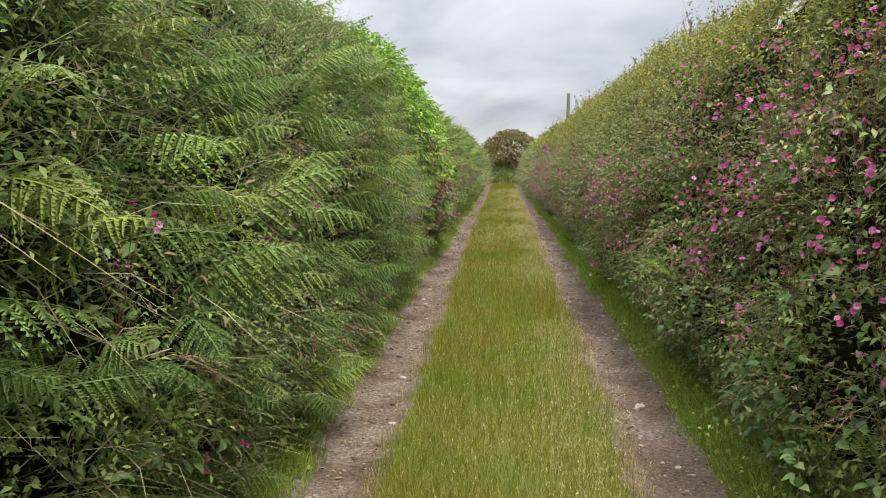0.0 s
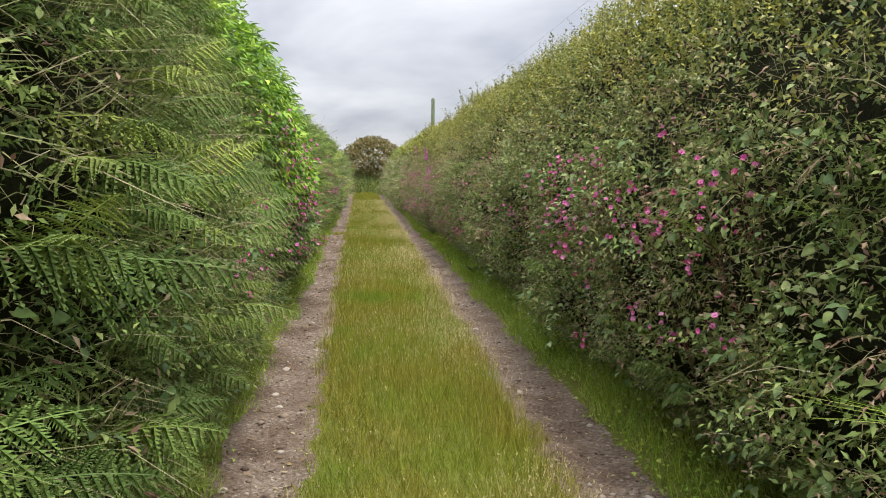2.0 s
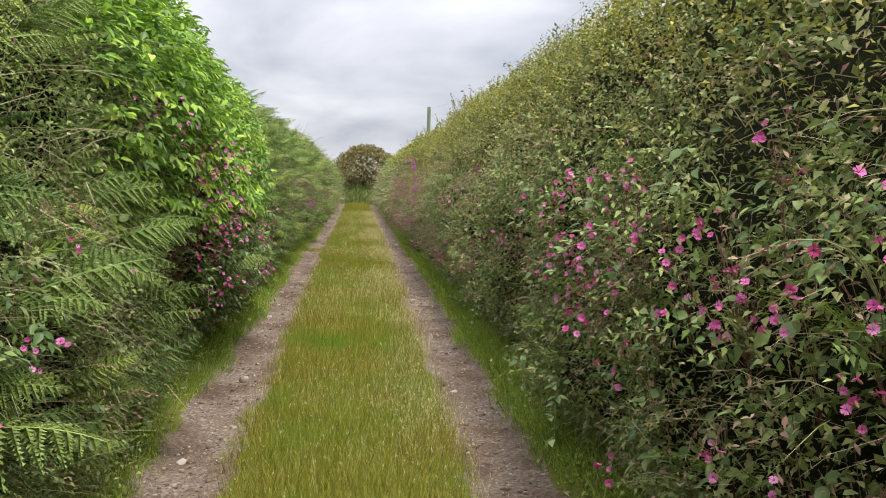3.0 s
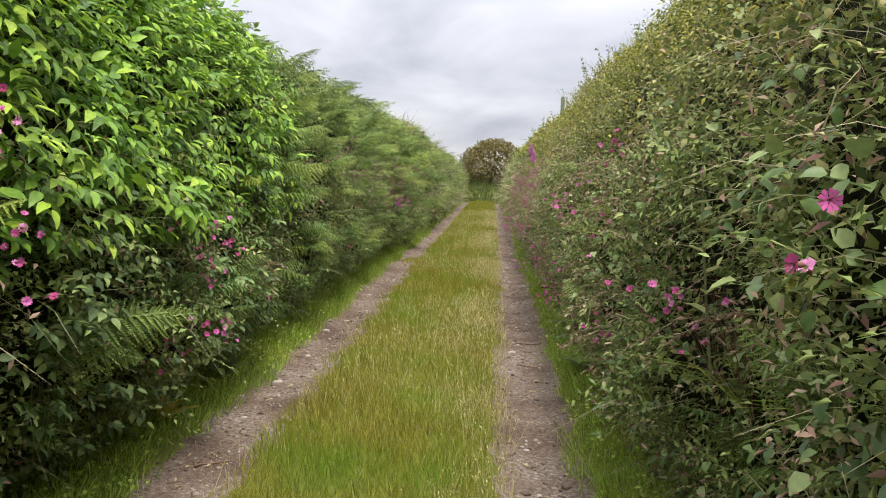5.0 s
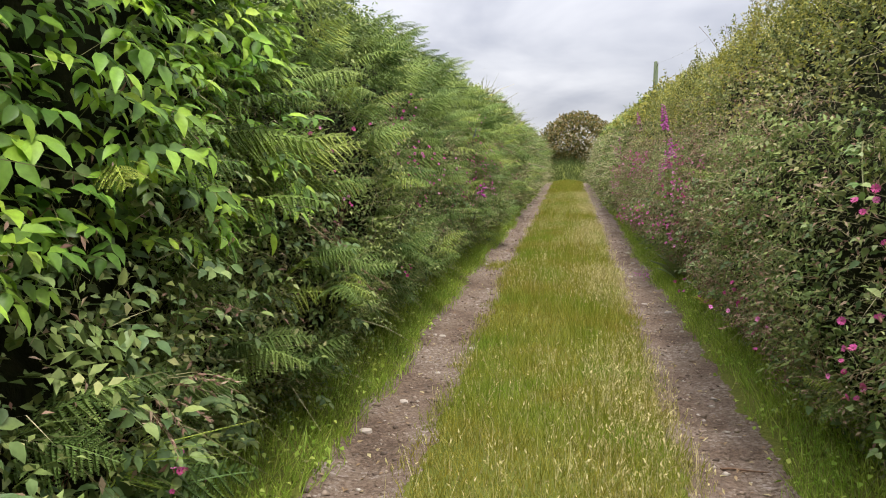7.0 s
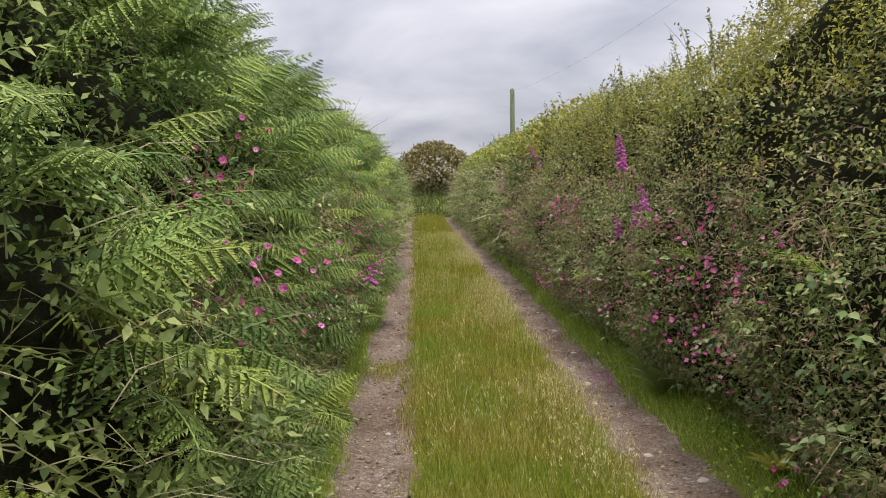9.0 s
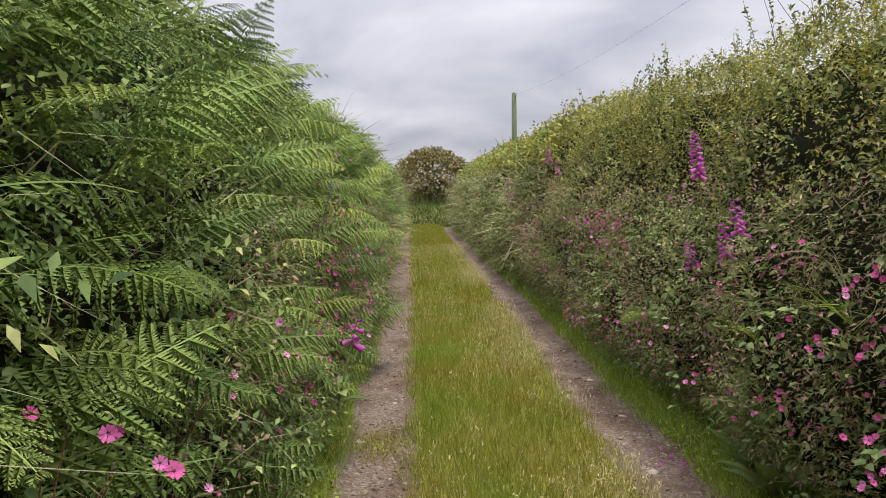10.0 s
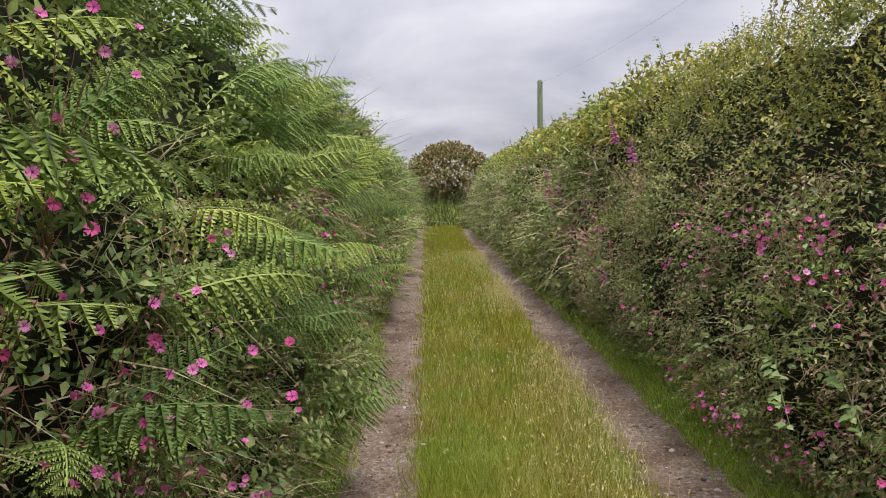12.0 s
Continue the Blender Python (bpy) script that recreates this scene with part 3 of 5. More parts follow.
def compound_stuff(name, label, category, mat, sets):
    """Compound leaves of broad leaflets on short drooping stalks.
    sets: (side, y0, y1, u0, u1, per m2, leaflet, leaflets, width share, clumping)."""
    arrs = []
    for k, (side, y0, y1, u0, u1, dens, leaf, leaflets, w, clump) in enumerate(sets):
        p, nrm = scatter(side, y0, y1, u0, u1, dens, (-0.05, 0.11), clump, k + 11)
        n = len(p)
        up = np.array([0, 0, 1.0])
        d = unit(nrm * 0.8 - up * 0.25 + rng.normal(0, 0.45, (n, 3)))
        f = unit(nrm * 0.55 + up * 0.8 + rng.normal(0, 0.25, (n, 3)))
        s = unit(np.cross(d, f))
        g = leaf * rng.uniform(0.65, 1.25, n)
        pairs = (leaflets - 1) // 2
        arrs.append(blade_arrays(p - d * (g * 0.9)[:, None], d, np.tile(-up * 0.1, (n, 1)), g * (1.6 + 0.7 * pairs), np.full(n, 0.003)))
        for j in range(leaflets):
            if j == leaflets - 1:
                along, D = 0.15 + 0.7 * pairs, d - up * 0.25
            else:
                along, D = 0.1 + 0.7 * (j // 2), d * 0.5 + s * (1 if j % 2 else -1) - up * 0.2
            L = g * rng.uniform(0.85, 1.15, n)
            arrs.append(broad_leaf_arrays(p + d * (g * along)[:, None], D + rng.normal(0, 0.12, (n, 3)), f + rng.normal(0, 0.15, (n, 3)), L, L * w))
    v, q = join(arrs)
    return tagged(new(name, np_mesh(name, v, q, mat)), label, category, kind="stuff")


compound_stuff("rose_foliage", "compound dull green rose and bramble leaves", "bramble", M_ROSE, [
    (-1, 9.6, 13.4, 0.5, 2.9, 130, 0.042, 5, 0.62, 0.1),
    (-1, 1.0, 9.6, 0.2, 2.6, 36, 0.04, 5, 0.6, 0.25),
    (-1, 13.4, 20, 0.3, 2.4, 22, 0.036, 5, 0.6, 0.3),
    (1, 0.5, 4.6, 0.1, 2.6, 90, 0.046, 3, 0.68, 0.1),
    (1, 4.6, 9.0, 0.2, 3.4, 48, 0.046, 3, 0.66, 0.25),
    (1, 9.0, 20, 0.3, 3.0, 30, 0.04, 3, 0.66, 0.3),
])

leaf_stuff("field_side_foliage", "green hedge leaves on top and field side", "hedge", M_HEDGE, [
    (1, -9, HEDGE_END, 7.6, 10.0, 220, 0.06, 0.12, 0.6, 0.0, (-0.15, 0.1)),
    (-1, -9, HEDGE_END, 6.8, 10.0, 220, 0.06, 0.12, 0.6, 0.0, (-0.15, 0.1)),
    (1, -9, -0.5, 0.2, 7.6, 260, 0.06, 0.11, 0.6, 0.0, (-0.15, 0.08)),
    (-1, -9, -0.5, 0.2, 6.8, 260, 0.06, 0.11, 0.6, 0.0, (-0.15, 0.08)),
])


def build_stalks(name, label, mat, sets):
    """Arching grass stems on the hedge faces."""
    arrs = []
    for side, y0, y1, u0, u1, dens, l0, l1, w in sets:
        p, nrm = scatter(side, y0, y1, u0, u1, dens, (-0.08, 0.05))
        n = len(p)
        L = rng.uniform(l0, l1, n)
        d = nrm * 0.5 + np.array([0, 0, 0.75]) + rng.normal(size=(n, 3)) * 0.45
        b = nrm * 0.5 + np.array([0, 0, -0.8]) + rng.normal(size=(n, 3)) * 0.35
        arrs.append(blade_arrays(p, d, b, L, w * rng.uniform(0.7, 1.4, n)))
    v, q = join(arrs)
    tagged(new(name, np_mesh(name, v, q, mat)), label, "long grass", kind="stuff")


build_stalks("bank_grass", "long thin grass arching out of the banks", M_STALK, [
    (-1, -1, 8.5, 0.3, 6.4, 420, 0.1, 0.3, 0.003),
    (-1, 8.5, 12, 0.3, 4.0, 140, 0.1, 0.25, 0.0026),
    (-1, 12, 25, 0.3, 3.6, 360, 0.08, 0.22, 0.0024),
    (1, -1, 8, 0.3, 4.0, 380, 0.08, 0.24, 0.0022),
    (1, 8, 13.5, 0.3, 4.0, 330, 0.08, 0.24, 0.0022),
    (1, 13.5, 24, 0.3, 3.6, 400, 0.08, 0.24, 0.0022),
    (1, -2.5, 24, 4.2, 7.0, 40, 0.1, 0.25, 0.004),
    (-1, 24, HEDGE_END, 0.3, 8, 60, 0.2, 0.5, 0.012),
    (1, 24, HEDGE_END, 0.3, 4.2, 70, 0.2, 0.5, 0.012),
])
leaf_stuff("grass_seed_heads", "brownish pink dry grass seed heads", "grass", M_SEED, [
    (1, 13.5, 25, 0.7, 3.6, 1000, 0.01, 0.034, 0.35, 0.15, (0.0, 0.15)),
    (1, -0.5, 24, 0.6, 4.3, 600, 0.01, 0.035, 0.35, 0.4, (0.0, 0.15)),
    (-1, -1, 13, 0.6, 4.3, 150, 0.012, 0.04, 0.35, 0.6, (0.0, 0.15)),
    (-1, 16, 25, 0.6, 3.4, 800, 0.01, 0.028, 0.35, 0.2, (0.0, 0.12)),
    (1, 24, HEDGE_END, 0.6, 4.3, 150, 0.03, 0.07, 0.35, 0.3, (0.0, 0.17)),
    (-1, 24, HEDGE_END, 0.4, 3.3, 60, 0.03, 0.07, 0.35, 0.3, (0.0, 0.17)),
])


def lane_grass():
    """The grass down the middle of the lane, and the turf of both verges."""
    arrs = []
    for y0, y1, dens, w, l0, l1 in ((2.0, 10, 8200, 0.0034, 0.03, 0.12), (10, 24, 6600, 0.0038, 0.03, 0.12), (24, 42.5, 1100, 0.012, 0.05, 0.12)):
        n = int((y1 - y0) * 1.32 * dens)
        x, y = rng.uniform(-0.66, 0.66, n), rng.uniform(y0, y1, n)
        lim = 0.55 + 0.05 * wave(y * 2.2, np.sign(x) * 3, 61) + 0.045 * wave(y * 9, np.sign(x) * 5, 64) + rng.normal(0, 0.05, n)
        k = np.abs(x) < lim
        x, y = x[k], y[k]
        n = len(x)
        p = np.stack([x, y, ground_z(x, y) - 0.006], 1)
        d = np.array([0, 0, 1.0]) + rng.normal(size=(n, 3)) * np.array([0.35, 0.35, 0.05])
        L = rng.uniform(l0, l1, n) * (0.85 + 0.35 * wave(x * 2.5, y * 1.4, 62)) * (1.1 - 0.45 * (np.abs(x) / 0.6) ** 4)
        arrs.append(short_blade_arrays(p, d, np.maximum(L, 0.025), w * rng.uniform(0.6, 1.4, n)))
    v, q = join(arrs)
    # pale seed stalks, thickest towards one side of the strip
    n = 27000
    x, y = np.where(rng.uniform(0, 1, n) < 0.68, rng.normal(0.4, 0.14, n), rng.normal(-0.15, 0.3, n)), 2 + 30 * rng.uniform(0, 1, n) ** 1.2
    k = (np.abs(x) < 0.62) & (wave(x * 2.0, y * 1.2, 66) + rng.normal(0, 0.35, n) > -0.1)
    x, y = x[k], y[k]
    n = len(x)
    root = np.stack([x, y, ground_z(x, y)], 1)
    tall = rng.uniform(0.07, 0.17, n)
    lean = unit(rng.normal(0, 0.22, (n, 3)) + [0, 0, 1.0])
    tip = root + lean * tall[:, None]
    heads = [blade_arrays(root, lean, np.zeros((n, 3)), tall, np.where(y > 10, 0.002, 0.0012))]
    for j in range(2):
        L = rng.uniform(0.009, 0.018, n) * np.where(y > 12, 1.35, 1)
        heads.append(leaf_arrays(tip - lean * (0.012 * j), lean + rng.normal(0, 0.4, (n, 3)), rng.normal(size=(n, 3)), L, L * 0.3))
    hv, hq = join(heads)
    tagged(new("straw_seed_heads", np_mesh("straw_seed_heads", hv, hq, M_STRAW)), "pale straw seed heads over the lane grass", "grass", kind="stuff")
    tagged(new("lane_grass", np_mesh("lane_grass", v, q, M_STRIP)), "yellow-green grass growing down the lane's middle", "grass", kind="stuff")
    arrs = []
    for side in (-1, 1):
        for y0, y1, dens, w in ((1.5, 24, 4000, 0.0046), (24, 42, 900, 0.012)):
            n = int((y1 - y0) * 0.58 * dens)
            x, y = rng.uniform(0.84, 1.42, n), rng.uniform(y0, y1, n)
            k = x > 0.95 + 0.08 * wave(y * 1.6, side * 2.0, 63) + 0.03 * wave(y * 7, side, 67) + rng.normal(0, 0.03, n)
            x, y = side * x[k], y[k]
            n = len(x)
            p = np.stack([x, y, ground_z(x, y) - 0.006], 1)
            d = np.array([-side * 0.15, 0, 1.0]) + rng.normal(size=(n, 3)) * np.array([0.4, 0.4, 0.05])
            arrs.append(short_blade_arrays(p, d, rng.uniform(0.03, 0.12, n), w * rng.uniform(0.7, 1.4, n)))
    v, q = join(arrs)
    tagged(new("verge_grass", np_mesh("verge_grass", v, q, M_VERGE)), "short fresh green grass along both verges", "grass", kind="stuff")
    n = 9000
    x, y = rng.uniform(-3.5, 4.0, n), rng.uniform(42.3, 52, n)
    p = np.stack([x, y, ground_z(x, y) - 0.01], 1)
    d = np.array([0, -0.1, 1.0]) + rng.normal(size=(n, 3)) * 0.25
    b = rng.normal(size=(n, 3)) * 0.4 + np.array([0, -0.2, -0.3])
    v, q = blade_arrays(p, d, b, rng.uniform(0.2, 0.5, n), rng.uniform(0.012, 0.025, n))
    tagged(new("tall_grass", np_mesh("tall_grass", v, q, M_RANK)), "tall rank grass where the lane turns away", "grass", kind="stuff")


lane_grass()


def verge_herbs():
    """Clover and other low leaves among the grass of both verges."""
    n = 15000
    sd = rng.choice([-1, 1], n)
    y, x = rng.uniform(0, 25, n), rng.uniform(0.88, 1.4, n)
    k = 0.8 * wave(y * 2.2, sd * 4.0, 65) + rng.normal(0, 0.6, n) + (x - 1.0) * 5 > 0
    x, y = (sd * x)[k], y[k]
    n = len(x)
    p = np.stack([x, y, ground_z(x, y) + rng.uniform(0.005, 0.09, n)], 1)
    L = rng.uniform(0.012, 0.034, n)
    v, q = leaf_arrays(p, rng.normal(size=(n, 3)) * [1, 1, 0.4], rng.normal(0, 0.35, (n, 3)) + [0, 0, 1.0], L, L * 0.75)
    tagged(new("verge_herbs", np_mesh("verge_herbs", v, q, M_VERGE)), "low green clover and weeds along the verges", "weeds", kind="stuff")


verge_herbs()


def build_gravel():
    """Loose small stones in both wheel tracks."""
    n = 10500
    y = 1.0 + 25 * rng.uniform(0, 1, n) ** 1.1
    x = rng.choice([-1, 1], n) * (0.74 + rng.normal(0, 0.11, n))
    s = rng.gamma(1.6, 0.0032, n) + 0.0022
    o = np.array([[1, 0, 0], [0, 1, 0], [-1, 0, 0], [0, -1, 0], [0, 0, 0.7], [0, 0, -0.6]], float)
    f = np.array([[0, 1, 4], [1, 2, 4], [2, 3, 4], [3, 0, 4], [1, 0, 5], [2, 1, 5], [3, 2, 5], [0, 3, 5]])
    th = rng.uniform(0, 6.28, n)
    c, sn = np.cos(th), np.sin(th)
    v = o[None] * rng.uniform(0.6, 1.35, (n, 6, 1)) * s[:, None, None]
    v = np.stack([v[..., 0] * c[:, None] - v[..., 1] * sn[:, None], v[..., 0] * sn[:, None] + v[..., 1] * c[:, None], v[..., 2] * 0.75], -1)
    v += np.stack([x, y, ground_z(x, y) + s * 0.15], 1)[:, None]
    q = (f[None] + (np.arange(n) * 6)[:, None, None]).reshape(-1, 3)
    tagged(new("gravel", np_mesh("gravel", v.reshape(-1, 3), q, M_STONE)), "loose grey-brown gravel in the wheel tracks", "gravel", kind="stuff")
    n = 1500
    y = rng.uniform(0, 24, n)
    x = rng.choice([-1, 1], n) * (0.8 + rng.normal(0, 0.14, n))
    p = np.stack([x, y, ground_z(x, y) + 0.008], 1)
    d = rng.normal(size=(n, 3)) * np.array([1, 1, 0.12])
    v, q = leaf_arrays(p, d, np.array([0, 0, 1.0]) + rng.normal(size=(n, 3)) * 0.2, rng.uniform(0.015, 0.05, n), rng.uniform(0.008, 0.02, n), 0.1)
    tagged(new("leaf_litter", np_mesh("leaf_litter", v, q, M_DEADLEAF)), "scattered dry leaves and straw on the tracks", "leaf litter", kind="stuff")


build_gravel()


# ---- bracken ----


def frond_arrays(pairs, pinnules, seed):
    """One bracken frond, 1 long, growing along +y, face up, with arched stalk and drooping side leaves."""
    r = np.random.default_rng(seed)
    arch, droop = r.uniform(0.1, 0.2), r.uniform(0.3, 0.5)

    def spine(t):
        return np.stack([0.03 * np.sin(3 * t + seed), t * (1 - 0.12 * t), arch * t * 1.6 - droop * t * t], -1)

    ts = np.concatenate([[0.0, 0.08], 0.16 + 0.82 * np.arange(pairs) / (pairs - 1)])
    C = spine(ts)
    half = np.linspace(0.007, 0.002, len(ts))[:, None] * np.array([1.0, 0, 0])
    vs, qs = [p for a, b in zip(C - half, C + half) for p in (a, b)], []
    for i in range(len(ts) - 1):
        qs += [(2 * i, 2 * i + 1, 2 * i + 3), (2 * i, 2 * i + 3, 2 * i + 2)]
    for i in range(2, len(ts)):
        t = ts[i]
        ln = 0.34 * (1 - 0.93 * ((t - 0.16) / 0.84) ** 1.15)
        ahead = unit(spine(np.array([t + 0.02]))[0] - C[i])
        for sd in (-1, 1):
            d = unit(np.array([sd, 0, -0.3 + r.normal(0, 0.14)]) + ahead * r.uniform(0.3, 0.6) + r.normal(0, 0.09, 3))
            n = unit(np.cross(np.array([1.0, 0, 0]), ahead) + np.array([0, 0, 0.4]))
            s = np.cross(d, n)
            rib = [2 * i + (sd > 0)]
            for j in range(1, pinnules + 1):
                f = j / pinnules
                vs.append(vs[rib[0]] + d * ln * f + np.array([0, 0, -0.35]) * ln * f * f)
                rib.append(len(vs) - 1)
            for j in range(pinnules):
                a, b = vs[rib[j]], vs[rib[j + 1]]
                pl = 0.037 * (1 - 0.85 * (j + 0.5) / pinnules) * (1 - 0.3 * t) + 0.005
                for e in (-1, 1):
                    vs.append((a + b) / 2 + (s * e + d * 0.45 + r.normal(0, 0.08, 3)) * pl - n * pl * 0.25)
                    qs.append((rib[j], rib[j + 1], len(vs) - 1))
    return np.array(vs), np.array(qs)


def frame_from(d, up):
    """Axes with y along d and z near up, as the columns of a matrix."""
    y = unit(np.asarray(d, float))
    x = unit(np.cross(y, up))
    return np.stack([x, y, np.cross(x, y)], -1)


def bracken_mass():
    """Layered bracken fronds on the upper bank, too many to count."""
    arrs = []
    kinds = {7: [frond_arrays(14, 9, k) for k in (1, 2, 3, 9)], 4: [frond_arrays(13, 7, k) for k in (1, 2, 3, 9)], 1: [frond_arrays(12, 3, k) for k in (1, 2, 3, 9)]}
    for y0, y1, u0, u1, n, k, s0, s1, deep in (
        (-0.5, 8.6, 2.6, 7.0, 60, 4, 0.35, 0.6, 0.1), (17.5, 25, 2.0, 7.0, 110, 4, 0.35, 0.55, 0.1),
        (0.2, 8.6, 1.2, 6.8, 200, 7, 0.34, 0.58, 0.0), (12.4, 17.5, 2.6, 6.6, 240, 7, 0.3, 0.48, 0.02), (17.5, 25, 2.8, 6.6, 190, 7, 0.36, 0.56, 0.0),
        (25, 36, 1.6, 7.0, 330, 1, 0.4, 0.65, 0.0), (36, HEDGE_END, 3.0, 7.0, 120, 1, 0.45, 0.7, 0.0)):
        y, u = rng.uniform(y0, y1, n), rng.uniform(u0, u1, n)
        keep = wave(y * 2.1, u * 1.5, 95) + rng.normal(0, 0.3, n) > -0.5
        y, u = y[keep], u[keep]
        n = len(y)
        p, nrm = hedge_at(-1, y, u, rng.uniform(-0.2, -0.02, n) - deep)
        for i in range(n):
            high = float(np.clip((u[i] - 4.0) / 2.0, 0, 1))
            d = np.array([0.75 - 0.3 * high, 0, 0]) + nrm[i] * 0.2 + np.array([0, rng.normal(-0.25, 0.6), rng.uniform(0.05, 0.6) * (1 - 0.6 * high)])
            up = nrm[i] * 0.4 + np.array([rng.normal(0, 0.3), rng.normal(-0.3, 0.35), 0.9])
            v, q = kinds[k][rng.integers(4)]
            arrs.append((v @ (frame_from(d, up) * rng.uniform(s0, s1)).T + p[i], q))
    v, q = join(arrs)
    me = np_mesh("bracken_mass", v, q, M_FERNMASS)
    tagged(new("bracken_mass", me), "dense layered green bracken on the upper bank", "bracken", kind="stuff")


bracken_mass()
FRONDS = [np_mesh("frond", *frond_arrays(15, 11, s), M_FERN) for s in (4, 5, 6, 8)]


def fern(place, out, size, count, label="green bracken fern growing out of the bank"):
    """A bracken plant: a few fronds fanning from one root."""
    root = tagged(new("bracken_fern"), label, "fern", "bracken ferns")
    root.location = place
    for i in range(count):
        f = part_me("frond", FRONDS[int(rng.integers(4))], root)
        d = np.array([out[0], out[1] + rng.normal(0, 0.8), out[2] + rng.uniform(-0.15, 0.55)])
        m = frame_from(d, np.array([out[0] * 0.6 + rng.normal(0, 0.2), rng.normal(-0.5, 0.3), 0.8]))
        f.matrix_local = Matrix(m.tolist()).to_4x4() @ Matrix.Scale(size * rng.uniform(0.75, 1.15), 4)


def plant_ferns():
    spots = []
    for y0, y1, u0, u1, n, s0, s1, side in (
        (0.9, 8.6, 0.4, 4.4, 92, 0.28, 0.55, -1), (8.6, 13.0, 0.9, 3.0, 18, 0.34, 0.5, -1), (12.8, 19.2, 0.5, 4.2, 74, 0.26, 0.4, -1),
        (19.2, 26, 0.5, 4.4, 52, 0.32, 0.52, -1), (3.0, 20, 0.4, 2.0, 11, 0.3, 0.42, 1)):
        for i in range(n):
            y, u = y0 + (y1 - y0) * (i + rng.uniform(0, 1)) / n, rng.uniform(u0, u1)
            spots.append((side, y, u, rng.uniform(s0, s1)))
    for side, y, u, s in spots:
        p, nrm = hedge_at(side, np.array([y]), np.array([u]), np.array([-0.1]))
        fern(p[0], nrm[0] * 0.85 + np.array([0, -0.15, 0.2]), s, 3)
    fern((-1.02, 22.8, 1.35), np.array([0.25, 0.0, 1.2]), 0.62, 3, "dark bracken fern standing up against the sky")


plant_ferns()
for _i in range(32):
    _p, _n = hedge_at(-1, np.array([13.3 + 0.19 * _i]), np.array([(0.9, 2.6, 1.7, 3.6, 4.3)[_i % 5]]), np.array([-0.08]))
    fern(_p[0], _n[0] * 0.75 + np.array([0.1, -0.1, 0.25]), 0.36 + 0.02 * (_i % 4), 3)

# ---- elder bush ----


def elder_bush():
    root = tagged(new("elder_bush"), "bright green leafy elder bush bulging out of the bank", "bush")
    root.location = (-1.6, 10.8, 0.0)
    base = np.array(root.location)
    tubes = []
    for i in range(16):
        y = rng.uniform(8.7, 13.0)
        a = np.array([-1.7 + rng.normal(0, 0.1), 10.8 + (y - 10.8) * 0.6, 0.1])
        b = np.array([-1.5 + rng.normal(0, 0.1), y, rng.uniform(1.2, 2.3)])
        m = (a + b) / 2 + np.array([-0.2, 0, 0.3])
        t = np.linspace(0, 1, 8)[:, None]
        tubes.append(tube_arrays((1 - t) ** 2 * a + 2 * t * (1 - t) * m + t * t * b - base, np.linspace(0.022, 0.006, 8), 6))
    part_me("stem", np_mesh("elder_stems", *join(tubes), M_BROWNSTEM, True), root, "brown woody stems")
    P, D, N, L, W = [], [], [], [], []
    n = 5200
    y, u = rng.uniform(7.7, 13.2, n), rng.uniform(2.5, 7.6, n)
    lump = np.exp(-((y - 9.3) / 1.7) ** 2)
    keep = rng.uniform(0, 1, n) < 0.7 + lump
    y, u, lump = y[keep], u[keep], lump[keep]
    p, nrm = hedge_at(-1, y, u, rng.uniform(-0.14, 0.1, len(y)) + np.interp(u, [3.5, 4.2, 5.2, 6.0], [0.05, 0.15, 0.18, 0.32]) * lump)
    for i in range(len(p)):
        d = unit(nrm[i] * 0.8 + rng.normal(0, 0.5, 3) + np.array([0, 0, -0.3]))
        f = unit(nrm[i] * 0.6 + np.array([0, 0, 0.9]) + rng.normal(0, 0.25, 3))
        s = unit(np.cross(d, f))
        g = rng.uniform(0.044, 0.072)
        for along, sd in ((0.1, -1), (0.1, 1), (0.75, -1), (0.75, 1), (1.1, 0)):
            P.append(p[i] + d * g * along), D.append(d * (0.6 if sd else 1) + s * sd + np.array([0, 0, -0.3]) + rng.normal(0, 0.1, 3)), N.append(f + rng.normal(0, 0.15, 3))
            L.append(g * rng.uniform(0.85, 1.15)), W.append(g * rng.uniform(0.44, 0.56))
    v, q = broad_leaf_arrays(*(np.array(k) for k in (P, D, N, L, W)))
    tagged(part_me("crown", np_mesh("elder_crown", v - base, q, M_ELDER), root), kind="stuff")


elder_bush()

